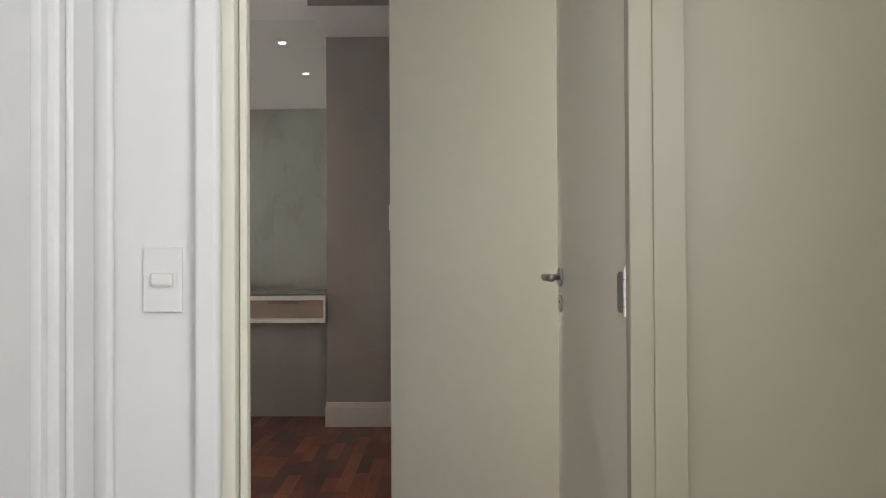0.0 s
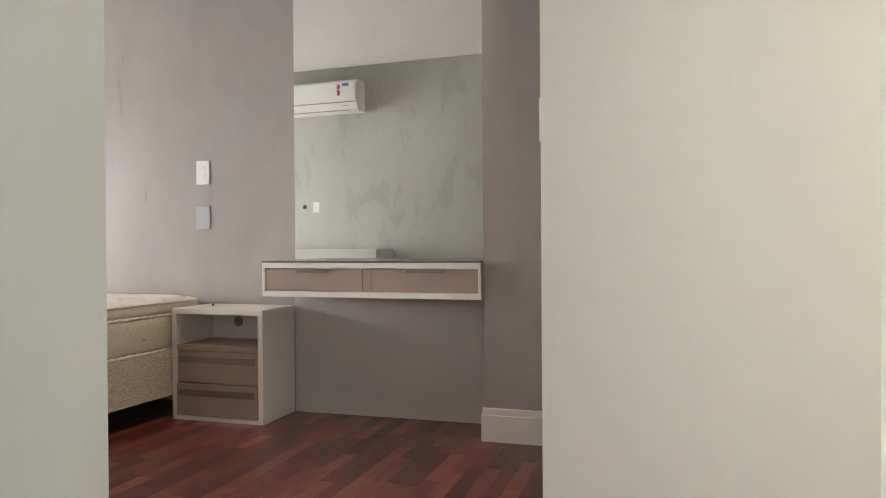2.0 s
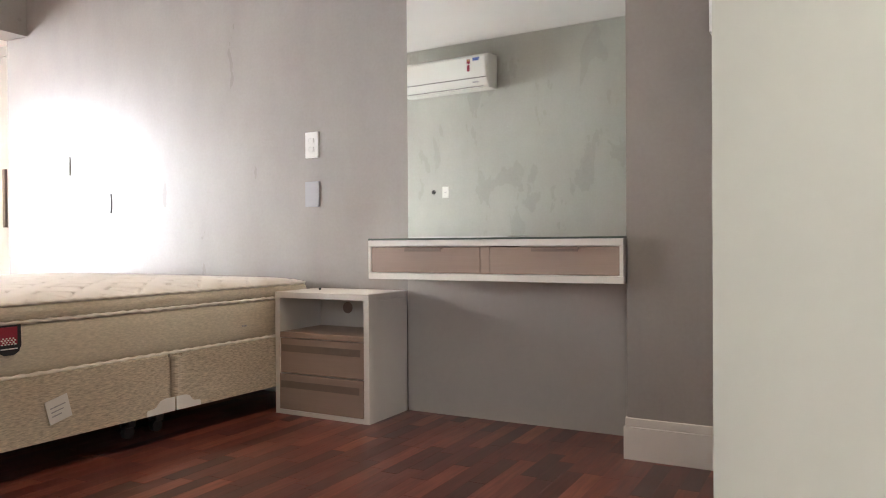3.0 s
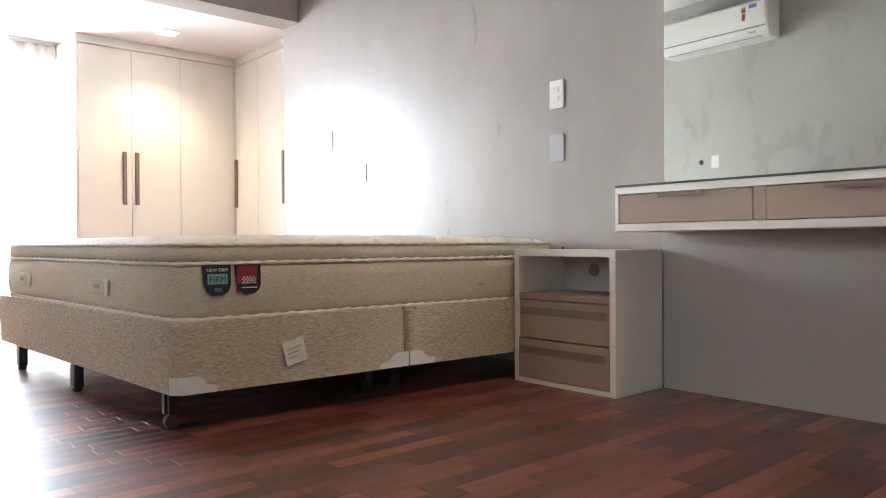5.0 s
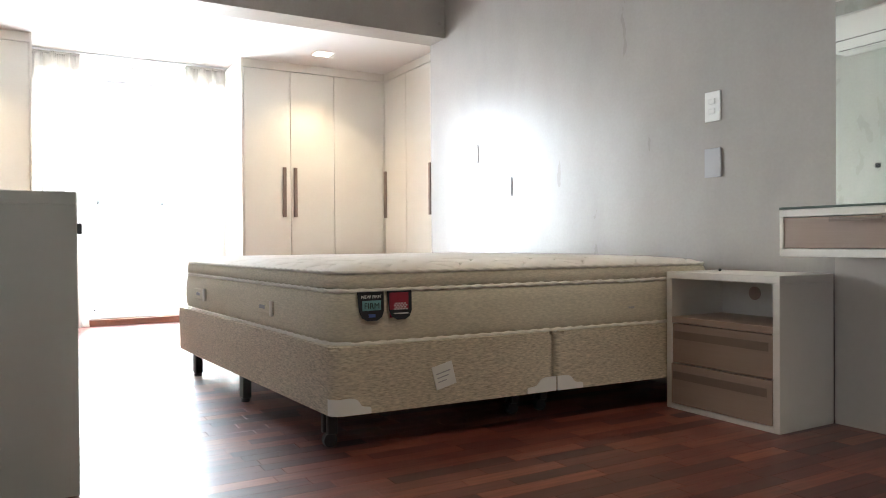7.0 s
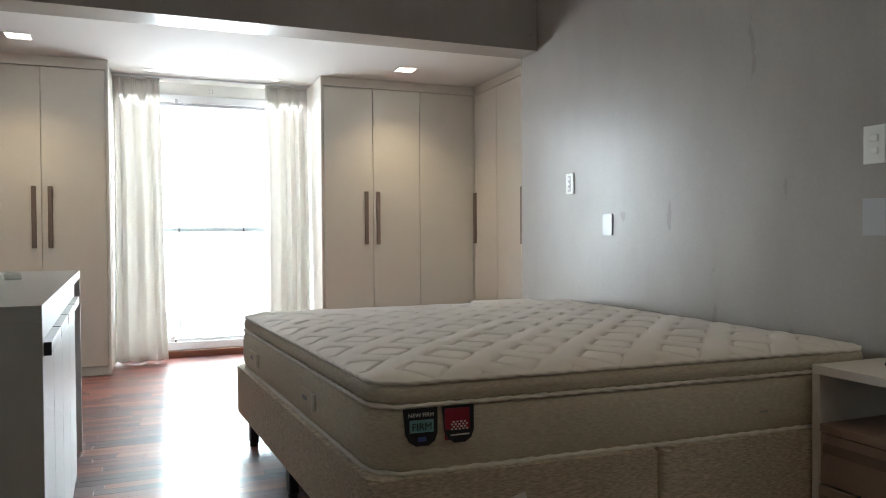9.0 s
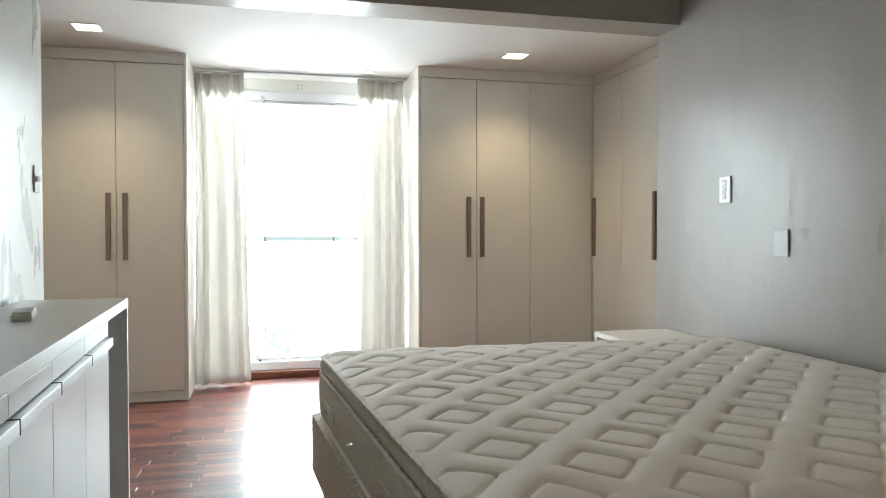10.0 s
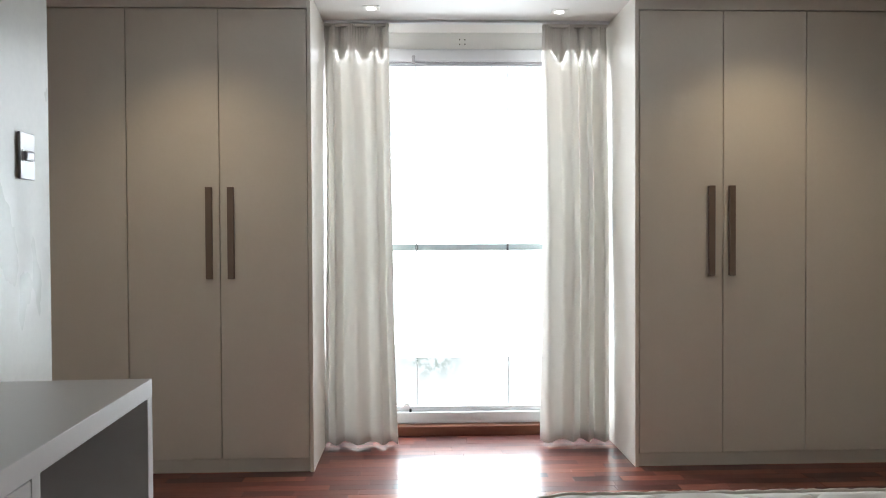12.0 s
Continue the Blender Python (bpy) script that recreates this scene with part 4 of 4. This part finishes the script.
part("leaf", on_door(cuboid(0.006, LEAF, -0.036, 0.0, 0.0, 2.085, 0.002)), DOORPAINT, door)
hx = LEAF - 0.035
hb = part("rosette", on_door(tube((hx, 0.0, 1.05), (hx, 0.006, 1.05), 0.027, 24)), STEEL, door, "satin steel round rosette")
part("lever", on_door(tube((hx, 0.006, 1.05), (hx, 0.044, 1.05), 0.009, 16, tube((hx + 0.012, 0.044, 1.05), (hx - 0.085, 0.044, 1.05), 0.0105, 16))), STEEL, hb, "satin steel lever handle", smooth=True)
part("key_escutcheon", on_door(tube((hx, 0.0, 0.977), (hx, 0.005, 0.977), 0.024, 24)), STEEL, door, "satin steel keyhole plate")
part("keyhole", on_door(tube((hx, 0.005, 0.981), (hx, 0.0055, 0.981), 0.004, 10)), DARK, door)
for z in (0.30, 1.035, 1.80):
    bm = bmesh.new()
    edge = [(0.006, -0.042)] + [(0.046 + 0.016 * math.sin(radians(k * 18)), -0.026 - 0.016 * math.cos(radians(k * 18))) for k in range(6)]
    edge += [(x, -h) for x, h in edge[::-1]]
    lo, hi = ([bm.verts.new((x, y, z + h)) for x, h in edge] for y in (0.0005, 0.0025))
    bm.faces.new(lo)
    bm.faces.new(hi[::-1])
    for k in range(len(edge)):
        bm.faces.new((lo[k], lo[(k + 1) % len(edge)], hi[(k + 1) % len(edge)], hi[k]))
    hg = part("hinge", on_door(bm), STEEL, door, "steel hinge with rounded leaf")
    for k in range(5):
        part("knuckle", on_door(tube((-0.004, 0.004, z - 0.0455 + 0.0184 * k), (-0.004, 0.004, z - 0.0285 + 0.0184 * k), 0.0065, 14)), CHROME, hg)
    part("pin_tip", on_door(tube((-0.004, 0.004, z + 0.0452), (-0.004, 0.004, z + 0.0545), 0.0055, 12, r2=0.002)), CHROME, hg)
    for dx, dz in ((0.035, 0.03), (0.050, 0.0), (0.035, -0.03)):
        part("screw", on_door(tube((dx, 0.0025, z + dz), (dx, 0.0031, z + dz), 0.003, 8)), GREYPLASTIC, hg)
fr = tagged(new("door_frame"), "cream painted door frame with stepped casing", "door frame", kind="structure")
fr.location = (0, 1.45, 0)
part("jamb", cuboid(-0.417, -0.388, 1.421, 1.512, 0, 2.10, 0.001), DOORPAINT, fr)
# right jamb and casing also have their shade put into the paint colour
part("jamb", cuboid(0.428, 0.454, 1.421, 1.466, 0, 2.10, 0.001), CREAM_SHADED, fr)
# black strip added in the hinge gap to draw its shadow
part("seal_or_gap_shade", cuboid(0.402, 0.4275, 1.4215, 1.466, 0, 2.10, 0.002), BLACK, fr, "black strip standing in for the shadow in the door gap")
part("head_jamb", cuboid(-0.385, 0.385, 1.421, 1.60, 2.105, 2.128), DOORPAINT, fr)
part("stop", cuboid(-0.3855, -0.371, 1.445, 1.468, 0, 2.10, 0.001), DOORPAINT, fr)
part("casing", cuboid(-0.457, -0.409, 1.390, 1.4195, 0, 2.17, 0.010, 3), WHITE, fr)
part("casing", cuboid(0.357, 0.463, 1.388, 1.4195, 0, 2.17, 0.003, 2), CREAM_SHADED, fr)
part("casing_bead", cuboid(0.401, 0.4615, 1.3835, 1.3875, 0, 2.165, 0.002, 2), CREAM_SHADED, fr)
part("head_casing", cuboid(-0.475, 0.456, 1.388, 1.4195, 2.1715, 2.23, 0.003), DOORPAINT, fr)
bm = cuboid(-0.3879, -0.3855, 1.476, 1.506, 0.93, 1.12, 0.0)
sp = part("strike_plate", bm, STEEL, fr, "worn steel strike plate")
for z0, z1 in ((0.955, 0.99), (1.045, 1.075)):
    part("latch_hole", cuboid(-0.3854, -0.3851, 1.483, 1.499, z0, z1), DARK, sp)
# casing of the side door in the hall
sd = tagged(new("door_2"), "white painted hall side door, shut, in its casing", "door", kind="structure")
sd.location = (-0.69, 0.8, 0)
part("leaf", cuboid(-0.6995, -0.688, 0.35, 1.262, 0.01, 2.10, 0.002), WHITE, sd)
part("casing", cuboid(-0.6995, -0.655, 1.285, 1.395, 0, 2.17, 0.006), WHITE, sd)
part("casing_bead", cuboid(-0.6545, -0.640, 1.305, 1.388, 0, 2.165, 0.005), WHITE, sd)
part("corner_bead", cuboid(-0.6535, -0.615, 1.397, 1.4185, 0, 2.17, 0.008, 3), WHITE, sd)
part("stop", cuboid(-0.6995, -0.672, 1.264, 1.2845, 0, 2.10, 0.001), WHITE, sd)
# casing at the end of the wall behind the door
cs = tagged(new("passage_casing"), "cream painted casing at the passage corner", "casing", kind="structure")
cs.location = (0.45, 2.85, 0)
part("casing", cuboid(0.448, 0.612, 2.801, 2.872, 0, 2.3, 0.006), DOORPAINT, cs)
part("casing_bead", cuboid(0.440, 0.4595, 2.60, 2.800, 0, 2.3, 0.006), DOORPAINT, cs)

# ---- ceiling lamps ----


def downlight(x, y, z, w, watts, label, group, degrees=120):
    d = thing("recessed_light", label, "ceiling lamp", pose(x, y, z), group)
    bm = cuboid(x - w / 2, x + w / 2, y - w / 2, y - w / 2 + 0.012, z - 0.005, z - 0.0005)
    cuboid(x - w / 2, x + w / 2, y + w / 2 - 0.012, y + w / 2, z - 0.005, z - 0.0005, bm=bm)
    cuboid(x - w / 2, x - w / 2 + 0.012, y - w / 2 + 0.012, y + w / 2 - 0.012, z - 0.005, z - 0.0005, bm=bm)
    cuboid(x + w / 2 - 0.012, x + w / 2, y - w / 2 + 0.012, y + w / 2 - 0.012, z - 0.005, z - 0.0005, bm=bm)
    part("frame", bm, PLASTIC, d)
    part("diffuser", cuboid(x - w / 2 + 0.0125, x + w / 2 - 0.0125, y - w / 2 + 0.0125, y + w / 2 - 0.0125, z - 0.004, z - 0.0008), LED, d)
    spot("lamp_light", (x, y, z - 0.02), watts, LAMP, degrees, 0.05)


def spotlight(x, y, z, watts, label, group):
    d = thing("recessed_spot", label, "ceiling lamp", pose(x, y, z), group)
    bm = cuboid(x - 0.045, x + 0.045, y - 0.045, y + 0.045, z - 0.004, z - 0.0005, 0.001)
    part("frame", bm, PLASTIC, d)
    part("bulb", tube((x, y, z - 0.0042), (x, y, z - 0.0075), 0.028, 20), BULB, d)
    spot("lamp_light", (x, y, z - 0.025), watts, LAMP, 100, 0.03)


SQ = "square recessed ceiling light glowing warm white"
downlight(-6.455, 4.655, HA, 0.17, WARD_W, SQ, "alcove ceiling lights")
downlight(-6.38, 1.84, HA, 0.17, WARD_W, SQ, "alcove ceiling lights")
spotlight(-6.395, 3.237, HA, SPOT_W, "small square recessed spotlight", "alcove spotlights")
spotlight(-7.17, 2.66, HA, SPOT_W, "small square recessed spotlight near the curtain", "alcove spotlights")
spotlight(-7.22, 3.70, HA, SPOT_W, "small square recessed spotlight near the curtain", "alcove spotlights")
for x, y in ((-1.27, 4.63), (-1.27, 3.66), (-3.70, 3.65)):
    spotlight(x, y, H, ROOM_W, "small recessed spotlight in the bedroom ceiling", "bedroom spotlights")

# ---- floor strips, laid along y ----
BOARD, LENGTHS = 0.068, (0.24, 0.31, 0.38, 0.46)


def board_verts(w, l):
    c, e, g = 0.0003, 0.0010, 0.0003
    w, l = w / 2 - g, l / 2 - g
    v = [(sx * (w - c), sy * (l - e), 0.0) for sx, sy in ((-1, -1), (1, -1), (1, 1), (-1, 1))]
    v += [(sx * w, sy * l, -0.0008) for sx, sy in ((-1, -1), (1, -1), (1, 1), (-1, 1))]
    v += [(sx * w, sy * l, -0.0108) for sx, sy in ((-1, -1), (1, -1), (1, 1), (-1, 1))]
    f = [(0, 1, 2, 3)]
    for k in (0, 4):
        f += [(k + i, k + 4 + i, k + 4 + (i + 1) % 4, k + (i + 1) % 4) for i in range(4)]
    return v, f


board_mesh = []
for l in LENGTHS:
    vs, fs = board_verts(BOARD, l)
    me = bpy.data.meshes.new("plank")
    me.from_pydata(vs, [], fs)
    me.materials.append(PLANK)
    board_mesh.append(me)
rnd = random.Random(11)
allv, allf, count = [], [], 0
x = -7.60
while x < 1.58:
    y = (2.0 if x > 0.5 else -1.28 if x > -0.7 else 0.72 if x < -5.3 else 1.5) - rnd.uniform(0, 0.3)
    top = 6.1 if x < -5.4 else 5.2 if x < -0.8 else 4.85
    while y < top:
        i = rnd.randrange(4)
        l = LENGTHS[i]
        cx, cy, cz = x + BOARD / 2, y + l / 2, rnd.uniform(-0.0002, 0.0)
        tx, ty = rnd.gauss(0, 0.0006), rnd.gauss(0, 0.0004)
        near = -2.45 < cx < 0.1 and 2.45 < cy < 4.85 and count < 300 and not (cx < -1.9 and cy > 4.7)
        if near:
            b = new("plank", board_mesh[i])
            b.parent = floor
            b.location = (cx, cy, cz)
            b.rotation_euler = (ty, tx, 0)
            count += 1
        else:
            vs, fs = board_verts(BOARD, l)
            k = len(allv)
            allv += [(cx + a, cy + b, cz + c - a * tx + b * ty) for a, b, c in vs]
            allf += [tuple(k + q for q in f) for f in fs]
        y += l
    x += BOARD
me = bpy.data.meshes.new("planks")
me.from_pydata(allv, [], allf)
me.materials.append(PLANK)
rest = new("planks", me)
rest.parent = floor
tagged(rest, "narrow red and brown hardwood floor strips", kind="stuff")
